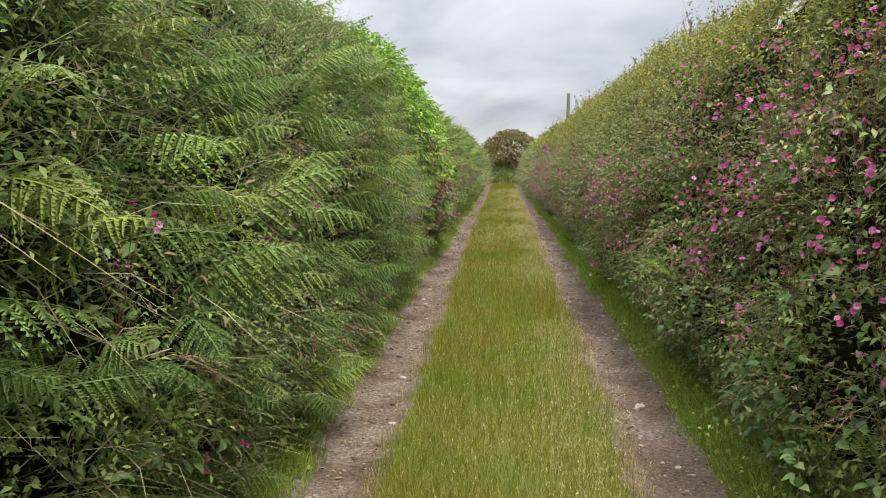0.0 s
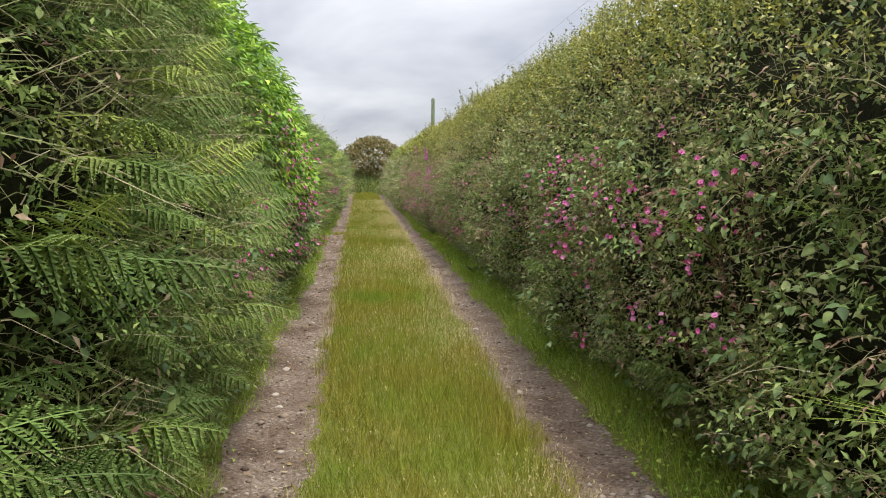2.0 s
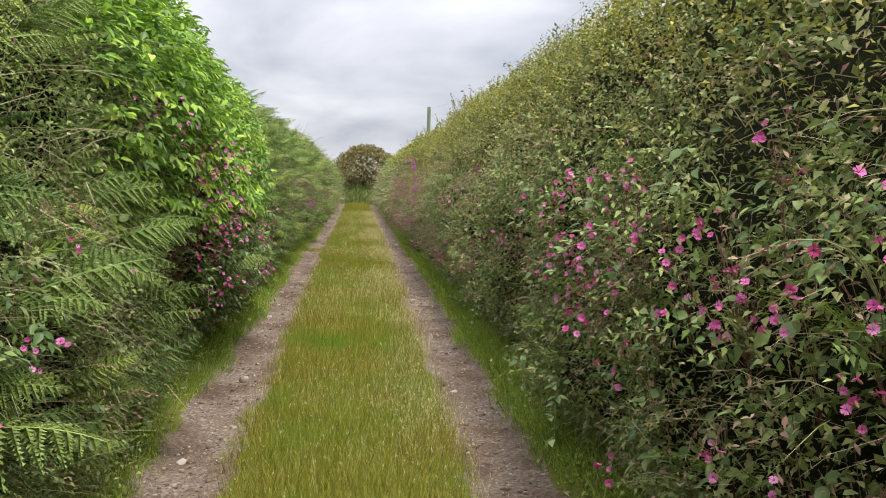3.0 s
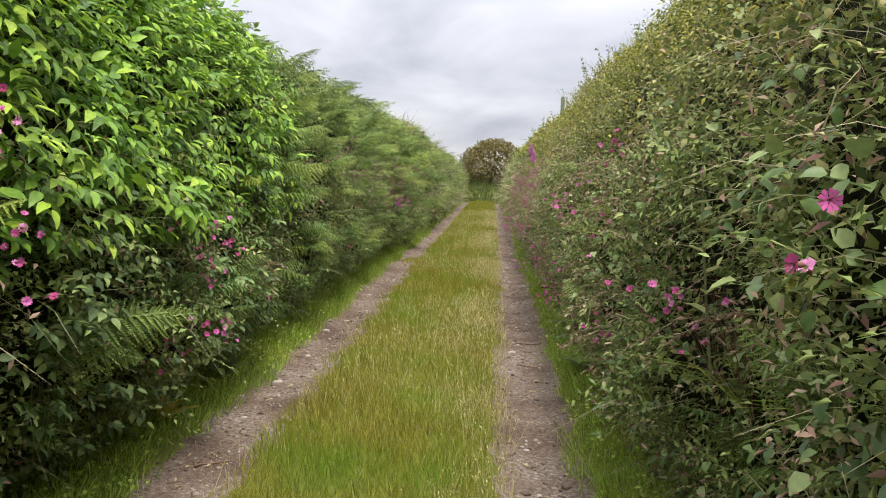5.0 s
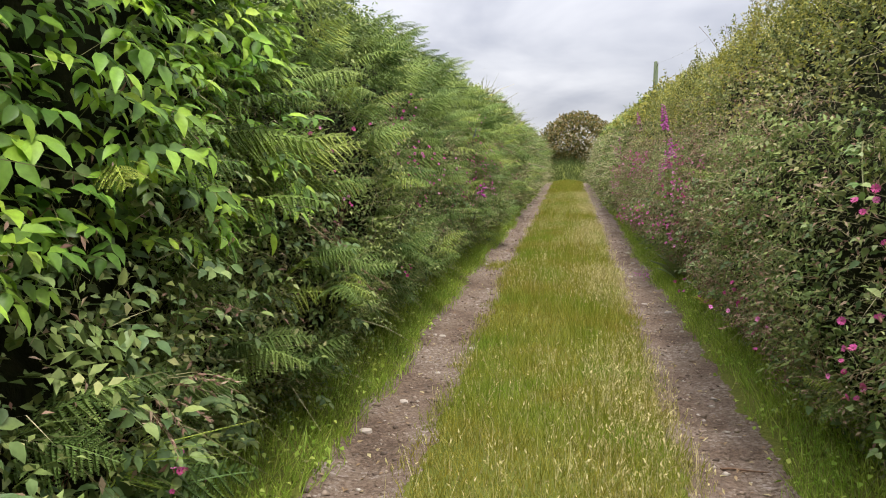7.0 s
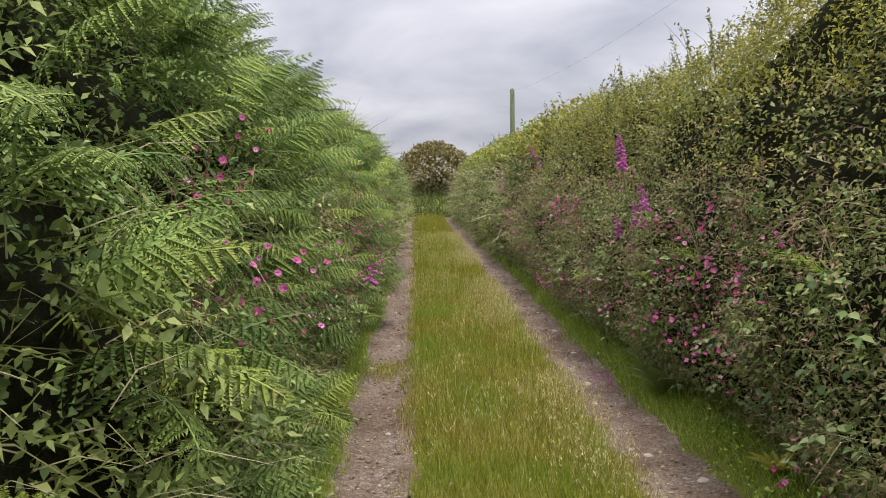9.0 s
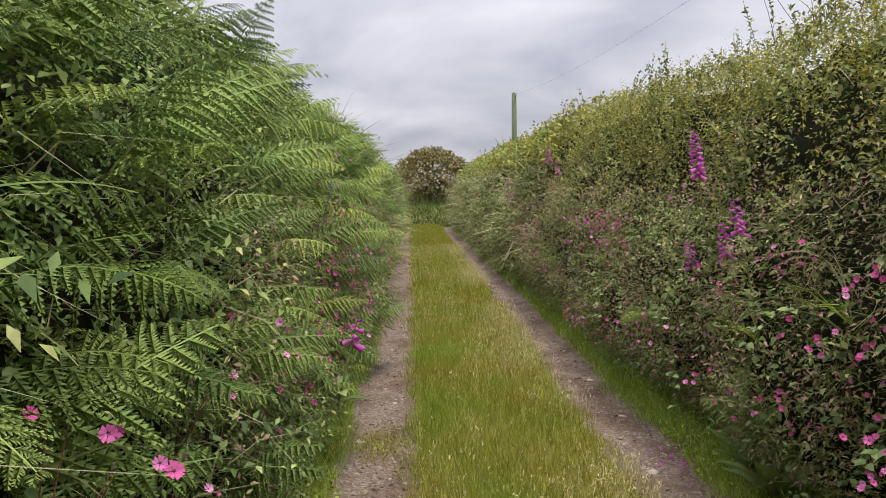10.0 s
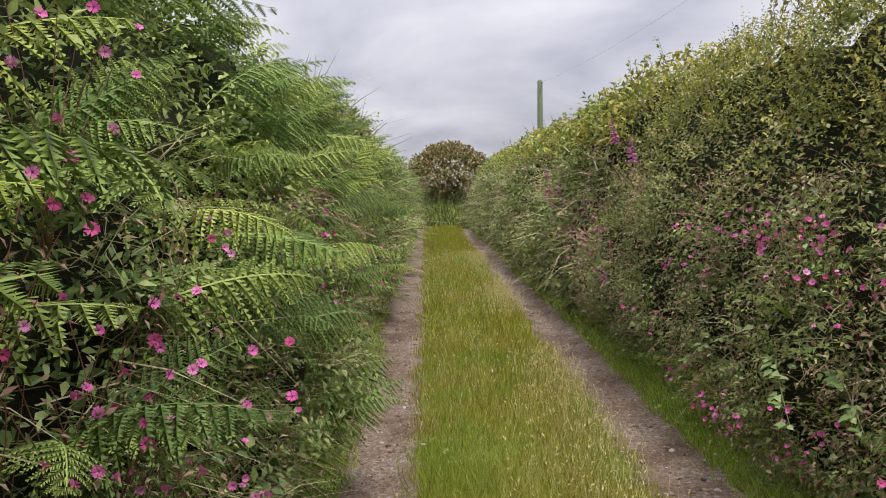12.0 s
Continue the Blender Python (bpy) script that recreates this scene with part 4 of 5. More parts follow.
# ---- the far bush, the pole and its wire ----


def far_bush():
    root = tagged(new("flowering_bush"), "round dark bush with cream blossom at the lane's end", "bush")
    root.location = (0.4, 50.0, 0.55)
    tubes = [tube_arrays([(0, 0, -0.1), (0.05, 0, 0.4), (0.0, 0, 0.9)], [0.12, 0.1, 0.07], 8)]
    for i in range(12):
        a = i * 2.4
        e = np.array([1.1 * math.cos(a), 1.1 * math.sin(a), 1.2 + 0.9 * ((i * 37) % 10) / 10])
        tubes.append(tube_arrays([(0, 0, 0.35), e * [0.5, 0.5, 0.6], e], [0.05, 0.035, 0.012], 6))
    part_me("trunk", np_mesh("bush_trunk", *join(tubes), M_BROWNSTEM, True), root)
    n = 13000
    d = unit(rng.normal(size=(n, 3)))
    lump = 1 + 0.13 * wave(d[:, 0] * 3 + d[:, 1] * 2, d[:, 2] * 4, 71) + 0.06 * wave(d[:, 0] * 8, d[:, 2] * 8 + d[:, 1] * 5, 72)
    rad = lump * rng.uniform(0.72, 1.03, n)
    P = d * rad[:, None] * np.array([1.68, 1.5, 1.3]) + np.array([0, 0, 1.3])
    P[:, 2] = np.maximum(P[:, 2], 0.05)
    L = rng.uniform(0.09, 0.17, n)
    v, q = leaf_arrays(P, d + rng.normal(0, 0.7, (n, 3)), d + np.array([0, 0, 0.6]) + rng.normal(0, 0.4, (n, 3)), L, L * 0.5)
    tagged(part_me("crown", np_mesh("bush_crown", v, q, M_BUSH), root), kind="stuff")
    n = 420
    d = unit(rng.normal(size=(n, 3)) + np.array([0.1, -0.8, -0.75]))
    P = d * np.array([1.68, 1.5, 1.25]) * rng.uniform(0.97, 1.06, (n, 1)) + np.array([0, 0, 1.3])
    P[:, 2] = np.maximum(P[:, 2], 0.25)
    arrs = []
    for k in range(5):
        L = rng.uniform(0.045, 0.08, n)
        arrs.append(ovate_arrays(P, d + rng.normal(0, 0.9, (n, 3)), d + rng.normal(0, 0.3, (n, 3)), L, L * 0.8))
    tagged(part_me("blossom", np_mesh("bush_blossom", *join(arrs), M_BLOSSOM), root, "cream white blossom clusters"), kind="stuff")


far_bush()


def utility_pole():
    root = tagged(new("utility_pole"), "weathered greenish wooden utility pole behind the hedge", "utility pole")
    root.location = (3.72, 45.3, 0.0)
    part_me("post", np_mesh("pole_post", *tube_arrays([(0, 0, -0.1), (0, 0, 2.6), (0.01, 0, 5.15), (0.01, 0, 5.2)], [0.125, 0.11, 0.095, 0.03], 14), M_WOOD, True), root)
    part_me("bracket", np_mesh("pole_bracket", *tube_arrays([(0.05, -0.09, 4.98), (0.05, -0.2, 4.98), (0.05, -0.2, 5.06)], [0.012, 0.012, 0.012], 6), M_STEEL, True), root, "small steel bracket")
    part_me("insulator", np_mesh("pole_insulator", *tube_arrays([(0.05, -0.2, 5.03), (0.05, -0.2, 5.06), (0.05, -0.2, 5.1), (0.05, -0.2, 5.13)], [0.02, 0.035, 0.025, 0.004], 10), M_STEEL, True), root)
    y = np.linspace(45.1, -3, 60)
    pts = np.stack([np.full(60, 3.75), y, 4.22 + 0.00198 * (y - 24) ** 2], 1)
    tagged(new("overhead_wire", np_mesh("overhead_wire", *tube_arrays(pts, 0.002, 5), M_CABLE, True)), "thin dark overhead wire running from the pole", "wire")


utility_pole()

# ---- flowers ----


def petal_mesh():
    """Five notched petals facing +z."""
    vs, qs = [], []
    for k in range(5):
        a = k * 2 * math.pi / 5
        for sd in (-1, 1):
            o = len(vs)
            for r, t, z in ((0.001, 0.0, 0.0), (0.0075, sd * 0.6, 0.003 + 0.0008 * sd), (0.0132, sd * 0.46, 0.0035 + 0.0012 * sd), (0.0112, sd * 0.03, 0.0045)):
                vs.append((r * math.cos(a + t), r * math.sin(a + t), z))
            qs.append((o, o + 1, o + 2, o + 3) if sd > 0 else (o, o + 3, o + 2, o + 1))
    return np_mesh("campion_petals", vs, qs, M_PINK)


PETALS = petal_mesh()
CALYX = np_mesh("campion_calyx", *tube_arrays([(0, 0, -0.014), (0, 0, -0.008), (0, 0, 0.001)], [0.0015, 0.004, 0.0028], 6), M_CALYX, True)


def campion_kind(seed, heads):
    """The stems, leaves and flower places of one campion plant, 1 tall."""
    r = np.random.default_rng(seed)
    arrs, tops = [], []
    P, D, N, L, W = [], [], [], [], []
    t = np.linspace(0, 1, 6)
    for h in range(heads):
        e = np.array([r.normal(0, 0.16), r.normal(0, 0.22), r.uniform(0.6, 1.2)])
        pts = np.stack([e[0] * t ** 2.2, e[1] * t ** 2.2, e[2] * t], 1)
        arrs.append(tube_arrays(pts[1 if h else 0:], np.linspace(0.0038, 0.002, 6)[1 if h else 0:], 4))
        tops.append((e, unit(np.array([r.normal(0.4, 0.6), r.normal(0.0, 0.8), r.uniform(-0.1, 1.0)]))))
        for f in (0.35, 0.6, 0.8):
            for sd in (-1, 1):
                a = r.uniform(0, 6.28)
                P.append(np.array([e[0] * f ** 2.2, e[1] * f ** 2.2, e[2] * f])), D.append(np.array([math.cos(a), math.sin(a), 0.3]) * sd + [0, 0, 0.5])
                N.append(np.array([0, 0, 1.0])), L.append(0.13 * (1.15 - f)), W.append(0.036 * (1.15 - f))
    leaves = leaf_arrays(*(np.array(k) for k in (P, D, N, L, W)))
    return np_mesh("campion_stem", *join(arrs), M_CALYX, True), np_mesh("campion_leaves", *leaves, M_BRAMBLE), tops


CAMPIONS = [campion_kind(30 + i, h) for i, h in enumerate((6, 7, 9, 10, 8))]


def campion(side, y, z):
    """A campion plant whose flowers stand at about y and z in front of the hedge face."""
    tall = min(0.36, z - 0.02)
    u = float(np.interp(z - tall, [p[1] for p in PROF[side][:8]], range(8)))
    p, nrm = hedge_at(side, np.array([y]), np.array([u]), np.array([-0.03]))
    stem, leaves, tops = CAMPIONS[int(rng.integers(5))]
    root = tagged(new("red_campion"), "pink red campion in flower on the hedge bank", "wildflower", "campions on the banks")
    root.location = p[0]
    # lean out so that the flowers clear the leaves
    q, _ = hedge_at(side, np.array([y]), np.array([float(np.interp(z, [k[1] for k in PROF[side][:8]], range(8)))]), np.array([0.32 if side < 0 and 8 < y < 10 else 0.21 if side > 0 else 0.16]))
    up = q[0] - p[0]
    m = Matrix(np.stack([[-side, 0, 0], [0, 1, 0], up / tall], -1).tolist()).to_4x4() @ Matrix.Scale(tall, 4)
    tagged(part_me("stem", stem, root, "thin reddish stems"), kind="stuff").matrix_local = m
    tagged(part_me("leaf", leaves, root), kind="stuff").matrix_local = m
    for e, d in tops:
        at = m @ Vector(e)
        face = Vector((d[0] * -side, d[1], d[2]))
        fm = Matrix.Translation(at) @ face.to_track_quat("Z", "Y").to_matrix().to_4x4() @ Matrix.Scale(rng.uniform(0.85, 1.15) if side > 0 and 7.5 < y < 9 else rng.uniform(0.65, 1.05) if side > 0 or 8 < y < 11 else rng.uniform(0.5, 0.82), 4)
        f = part_me("flower", PETALS, root, "pink five-petalled flower")
        f.matrix_local = fm
        part_me("calyx", CALYX, f)


# y along the lane and flower height, stretch by stretch
RIGHT_START = [(2.24, 1.35), (2.34, 1.24), (2.37, 1.1), (2.59, 1.54), (2.66, 1.71), (2.67, 1.47), (2.75, 0.81), (2.78, 1.41), (2.99, 1.33), (3.36, 1.77), (3.46, 1.57), (3.5, 1.35), (3.51, 1.17), (3.6, 1.73), (3.72, 1.07), (3.88, 0.87), (3.93, 1.28), (4.24, 1.15), (4.67, 1.4), (5.38, 0.8), (5.57, 1.3), (5.77, 1.21), (5.8, 1.1), (5.88, 0.71), (6.0, 1.1), (6.04, 0.73), (6.19, 1.46), (6.3, 1.07), (6.54, 1.21), (6.6, 0.49), (6.77, 1.16), (6.79, 1.3), (6.94, 1.38), (6.95, 1.05), (7.64, 1.09), (7.66, 1.35), (7.76, 0.93), (8.0, 1.25), (8.24, 1.25)]
RIGHT_MIDDLE = [(9.41, 0.94), (9.58, 0.94), (9.7, 0.9), (10.3, 0.73), (10.36, 1.1), (10.37, 1.42), (11.48, 1.27), (11.67, 0.63), (11.82, 0.59), (12.0, 1.15), (12.16, 0.83), (12.41, 1.12), (12.58, 0.6), (13.53, 0.54), (14.09, 0.59)]
RIGHT_END = [(15.55, 0.37), (16.08, 1.04), (16.27, 0.77), (16.28, 1.03), (16.4, 1.09), (16.44, 1.35), (16.5, 0.69), (16.71, 0.52), (16.74, 1.24), (16.8, 1.16), (16.94, 0.94), (17.13, 1.0), (17.28, 1.27), (17.45, 1.24), (19.1, 1.56), (19.62, 1.32), (19.72, 0.61), (19.91, 0.42), (19.95, 0.59), (19.98, 1.34), (20.02, 1.25), (20.18, 1.34), (20.25, 0.47), (20.3, 0.55), (20.44, 0.47), (21.15, 1.11), (21.23, 0.41), (21.64, 0.66), (23.11, 1.14), (23.91, 0.87), (24.32, 1.3), (24.58, 1.29), (26.08, 1.41), (26.32, 1.44)]
LEFT_START = [(1.7, 1.25), (2.41, 0.47), (2.75, 1.24), (3.27, 1.25), (5.96, 0.96), (6.11, 0.92), (6.21, 0.96), (6.66, 1.16), (6.95, 0.97), (7.87, 1.57), (7.99, 1.59), (8.17, 1.54), (8.95, 1.2), (9.0, 1.44), (9.03, 1.06), (9.05, 1.35), (9.06, 0.93), (9.1, 1.12), (10.37, 0.63), (10.41, 1.04), (10.55, 0.88), (10.6, 0.61), (10.61, 0.95), (10.69, 1.03), (10.79, 1.03), (11.0, 0.45), (11.64, 0.58)]
LEFT_END = [(13.09, 1.36), (13.41, 1.1), (14.19, 0.65), (14.43, 1.31), (14.54, 1.33), (14.63, 1.48), (14.72, 1.51), (14.84, 1.6), (14.89, 1.12), (15.15, 1.26), (15.64, 1.07), (15.88, 1.26), (16.4, 1.13), (16.5, 0.96), (17.14, 1.26), (17.18, 1.08), (17.26, 0.96), (17.64, 1.14), (17.69, 0.87), (17.93, 0.96), (18.03, 1.13), (18.1, 1.44), (18.11, 1.19), (18.14, 0.95), (18.18, 1.27), (18.25, 1.1), (18.29, 1.21), (18.32, 1.64), (18.34, 0.98), (18.45, 1.14), (18.48, 0.9), (18.57, 0.87), (18.6, 1.38), (18.8, 0.91), (19.52, 1.39), (19.78, 1.34), (20.2, 1.06), (20.58, 1.14), (21.32, 0.96), (24.91, 1.1)]
for _side, _spots in ((1, RIGHT_START), (1, RIGHT_MIDDLE), (1, RIGHT_END), (-1, LEFT_START), (-1, LEFT_END)):
    for _y, _z in _spots:
        campion(_side, _y, _z)
for _side, _y0, _y1, _z0, _z1, _n in ((1, 2.2, 4.8, 0.9, 1.8, 20), (1, 5.3, 8.2, 0.6, 1.4, 9), (1, 15.8, 21.5, 0.5, 1.4, 20), (1, 21.5, 27, 0.8, 1.5, 10), (-1, 8.8, 9.2, 0.6, 1.6, 10)):
    for _i in range(_n):
        campion(_side, _y0 + (_y1 - _y0) * (_i + rng.uniform(0, 1)) / _n, rng.uniform(_z0, _z1))


def bell_mesh():
    th = np.linspace(0, 2 * np.pi, 8, endpoint=False)
    rings = [(0.0, 0.003), (0.012, 0.008), (0.032, 0.0105), (0.042, 0.014)]
    v = [(r * math.cos(a), r * math.sin(a), z) for z, r in rings for a in th]
    q = [(i * 8 + j, i * 8 + (j + 1) % 8, (i + 1) * 8 + (j + 1) % 8, (i + 1) * 8 + j) for i in range(3) for j in range(8)]
    return np_mesh("foxglove_bell", v, q, M_PURPLE, True)


BELL = bell_mesh()


def foxglove(x, y, top, tall, bells):
    root = tagged(new("foxglove"), "tall purple foxglove spike rising from the bank", "wildflower", "foxgloves")
    root.location = (x + 0.08, y, top - tall)
    t = np.linspace(0, 1, 8)
    lean = np.array([-0.1 if x > 0 else 0.1, rng.normal(0, 0.03)])
    pts = np.stack([lean[0] * t, lean[1] * t * t, tall * t], 1)
    part_me("stem", np_mesh("foxglove_stem", *tube_arrays(pts, np.linspace(0.007, 0.002, 8), 6), M_STEM, True), root, "grey-green stem")
    n = 9
    a = rng.uniform(0, 6.28, n)
    P = np.stack([np.zeros(n), np.zeros(n), rng.uniform(0.0, 0.3, n) * tall], 1)
    L = rng.uniform(0.09, 0.17, n)
    part_me("leaf", np_mesh("foxglove_leaves", *ovate_arrays(P, np.stack([np.cos(a), np.sin(a), np.full(n, 0.35)], 1), np.tile([0, 0, 1.0], (n, 1)), L, L * 0.4), M_BRAMBLE), root)
    for i in range(bells):
        f = i / bells
        h = 0.7 + 0.29 * f
        a = i * 2.4 + rng.normal(0, 0.3)
        d = Vector((math.cos(a), math.sin(a), -0.55 + 0.5 * f))
        at = Vector((lean[0] * h, lean[1] * h * h, tall * h))
        b = part_me("bell", BELL, root, "purple bell flower")
        b.matrix_local = Matrix.Translation(at) @ d.to_track_quat("Z", "Y").to_matrix().to_4x4() @ Matrix.Scale(1.15 - 0.7 * f, 4)


for _f in ((1.03, 18.46, 1.78, 0.85, 26), (1.03, 18.08, 1.3, 0.6, 16), (1.03, 18.56, 1.17, 0.55, 16), (1.05, 17.95, 1.42, 0.6, 14), (1.25, 24.1, 1.98, 0.7, 18), (1.25, 23.5, 1.78, 0.65, 16), (1.15, 27.4, 1.62, 0.7, 18), (1.1, 26.2, 1.4, 0.6, 16), (-0.92, 17.34, 1.0, 0.4, 6)):
    foxglove(*_f)

# ---- tufts, shoots, brambles ----


def tuft_kind(seed):
    """Arching grass stems with seed heads, about 1 tall, bending towards +x."""
    r = np.random.default_rng(seed)
    arrs, heads = [], []
    for i in range(7):
        e = np.array([r.uniform(0.35, 0.9), r.normal(0, 0.35), r.uniform(0.3, 0.75)])
        k = np.array([0.15, e[1] * 0.3, r.uniform(0.9, 1.15)])
        t = np.linspace(0, 1, 9)[:, None]
        pts = 2 * t * (1 - t) * k + t * t * e
        arrs.append(tube_arrays(pts, np.linspace(0.005, 0.0022, 9), 4))
        for j in range(22):
            f = r.uniform(0.74, 1.0)
            p = 2 * f * (1 - f) * k + f * f * e
            heads.append((p, unit(e - k) + r.normal(0, 0.45, 3), r.uniform(0.03, 0.06)))
    P, D = np.array([h[0] for h in heads]), np.array([h[1] for h in heads])
    L = np.array([h[2] for h in heads])
    seedv = leaf_arrays(P, D, r.normal(size=P.shape), L, L * 0.28)
    n = 26
    a = r.uniform(-1.3, 1.3, n)
    d = np.stack([np.cos(a) * 0.5, np.sin(a) * 0.5, np.ones(n)], 1)
    b = np.stack([np.cos(a), np.sin(a), -0.5 * np.ones(n)], 1)
    blades = blade_arrays(np.zeros((n, 3)), d, b, r.uniform(0.4, 0.9, n), np.full(n, 0.008))
    return np_mesh("tuft_stalks", *join(arrs), M_STALK, True), np_mesh("tuft_seed_heads", *seedv, M_SEED), np_mesh("tuft_blades", *blades, M_VERGE)


TUFTS = [tuft_kind(50 + i) for i in range(4)]


def grass_tuft(side, y, u, size):
    p, nrm = hedge_at(side, np.array([y]), np.array([u]), np.array([-0.03]))
    root = tagged(new("grass_tuft"), "arching wild grass tuft with dry seed heads", "grass tuft", "grass tufts")
    root.matrix_basis = pose(*p[0], 0, 0, (180 if side > 0 else 0) + rng.uniform(-50, 50)) @ Matrix.Scale(size, 4)
    stalks, heads, blades = TUFTS[int(rng.integers(4))]
    tagged(part_me("stalk", stalks, root, "thin pale stalks"), kind="stuff")
    tagged(part_me("seed_head", heads, root, "brownish seed heads"), kind="stuff")
    tagged(part_me("blade", blades, root), kind="stuff")


for _i in range(38):
    grass_tuft(1, 1.5 + 23 * (_i + rng.uniform(0, 1)) / 38, rng.uniform(0.4, 2.7), rng.uniform(0.28, 0.44))
for _i in range(30):
    _y = 1.0 + 23 * (_i + rng.uniform(0, 1)) / 30
    if not 13.5 < _y < 19:
        grass_tuft(-1, _y, rng.uniform(0.5, 3.4), rng.uniform(0.25, 0.4))
for _s, _y, _u, _k in ((1, 11.2, 2.4, 0.5), (1, 11.0, 2.2, 0.45), (-1, 3.6, 0.8, 0.45), (-1, 4.9, 0.6, 0.5), (1, 21.4, 0.8, 0.5), (1, 21.0, 0.6, 0.45)):
    grass_tuft(_s, _y, _u, _k)


def hedge_shoots():
    """Thin leafy shoots standing up out of the hedge top."""
    arrs, lv = [], []
    y = np.concatenate([rng.uniform(-1, 25, 300), rng.uniform(14, 22, 90), rng.uniform(25, HEDGE_END, 90)])
    u = rng.uniform(5.3, 8.0, len(y))
    p, nrm = hedge_at(1, y, u, np.full(len(y), -0.02))
    for i in range(len(y)):
        ln = min(rng.gamma(3.0, 0.065), 0.34) + 0.06
        d = unit(np.array([rng.normal(-0.1, 0.3), rng.normal(0, 0.3), 1.0]))
        t = np.linspace(0, 1, 4)[:, None]
        pts = p[i] + d * ln * t + np.array([rng.normal(0, 0.1), rng.normal(0, 0.1), 0]) * t * t * ln
        arrs.append(tube_arrays(pts, np.linspace(0.003, 0.0012, 4), 4))
        n = int(ln * 60) + 4
        f = rng.uniform(0.1, 1.0, n)[:, None]
        k = rng.uniform(0.02, 0.045, n)
        lv.append(leaf_arrays(p[i] + d * ln * f, rng.normal(size=(n, 3)) + d * 0.6, rng.normal(size=(n, 3)) + [0, 0, 1], k, k * 0.5))
    tagged(new("hedge_shoots", np_mesh("hedge_shoots", *join(arrs), M_BROWNSTEM)), "thin brown shoots rising from the hedge top", "hedge shoots", kind="stuff")
    tagged(new("shoot_foliage", np_mesh("shoot_foliage", *join(lv), M_HEDGE)), "small leaves on shoots above the hedge", "hedge shoots", kind="stuff")


hedge_shoots()


def bramble(side, y, u, ln, mat=M_BRAMBLE, label="arching bramble cane with dull green leaves"):
    """An arching bramble cane with leaves in threes."""
    p, nrm = hedge_at(side, np.array([y]), np.array([u]), np.array([-0.04]))
    root = tagged(new("bramble_cane"), label, "bramble", "bramble canes")
    root.location = p[0]
    e = nrm[0] * 0.3 * ln + np.array([0, rng.choice([-1, 1]) * ln * 0.8, -ln * rng.uniform(0.0, 0.4)])
    k = nrm[0] * 0.22 * ln + np.array([0, e[1] * 0.4, ln * rng.uniform(0.2, 0.5)])
    t = np.linspace(0, 1, 9)[:, None]
    part_me("cane", np_mesh("bramble_stem", *tube_arrays(2 * t * (1 - t) * k + t * t * e, np.linspace(0.0045, 0.002, 9), 5), M_STEM, True), root)
    P, D, N, L = [], [], [], []
    for f in np.linspace(0.2, 1.0, 8):
        c = 2 * f * (1 - f) * k + f * f * e
        a = unit(rng.normal(size=3) + nrm[0] * 1.2)
        s = unit(np.cross(a, [0, 0, 1.0]))
        for d in (a, a * 0.3 + s, a * 0.3 - s):
            P.append(c + a * 0.02), D.append(d), N.append(nrm[0] * 0.5 + [0, 0, 1.0]), L.append(rng.uniform(0.035, 0.055))
    for i in range(0, len(P), 3):
        k = slice(i, i + 3)
        ln3 = np.array(L[k])
        part_me("leaf", np_mesh("bramble_leaf", *ovate_arrays(np.array(P[k]), np.array(D[k]), np.array(N[k]), ln3, ln3 * 0.72), mat), root)


for _i in range(34):
    bramble(1, 1.2 + 20 * (_i + rng.uniform(0, 1)) / 34, rng.uniform(0.7, 3.2), rng.uniform(0.35, 0.6))
for _i in range(10):
    bramble(-1, 2 + 10 * (_i + rng.uniform(0, 1)) / 10, rng.uniform(0.7, 2.4), rng.uniform(0.3, 0.45))


def dock(x, y, size, mat=M_BRAMBLE, label="broad dark green dock leaves at the hedge foot"):
    root = tagged(new("dock_plant"), label, "weed", "dock plants")
    root.location = (x, y, float(ground_z(np.array(x), np.array(y))))
    for i in range(8):
        a = i * 0.8 + rng.normal(0, 0.2)
        L = np.array([size * rng.uniform(0.7, 1.1)])
        d = np.array([[math.cos(a), math.sin(a), rng.uniform(0.5, 1.4)]])
        part_me("leaf", np_mesh("dock_leaf", *ovate_arrays(np.zeros((1, 3)), d, np.array([[-d[0][0], -d[0][1], 1.0]]), L, L * 0.38), mat), root)


for _x, _y, _s in ((1.12, 17.7, 0.34), (1.14, 18.0, 0.3), (1.16, 5.2, 0.22), (-1.1, 11.8, 0.2), (1.1, 12.3, 0.24)):
    dock(_x, _y, _s)

dock(-1.12, 10.95, 0.2, M_YELLOW, "yellowing dock leaves at the hedge foot")
dock(1.17, 16.3, 0.16, M_YELLOW, "yellowing dock leaves at the hedge foot")
for _y, _u in ((11.3, 1.6), (11.5, 1.8), (11.7, 1.5)):
    bramble(1, _y, _u, 0.4, M_PALE, "pale yellowish-leaved bramble cane on the bank")


for _y, _u, _k in ((8.9, 1.2, 0.4), (8.6, 0.8, 0.36), (9.1, 1.8, 0.36), (3.1, 0.5, 0.34)):
    _p, _n = hedge_at(1, np.array([_y]), np.array([_u]), np.array([-0.06]))
    fern(_p[0], _n[0] * 0.7 + np.array([0, -0.3, 0.4]), _k, 4)
bramble(1, 9.35, 2.5, 0.22, M_YELLOW, "short bramble cane with yellow leaves")


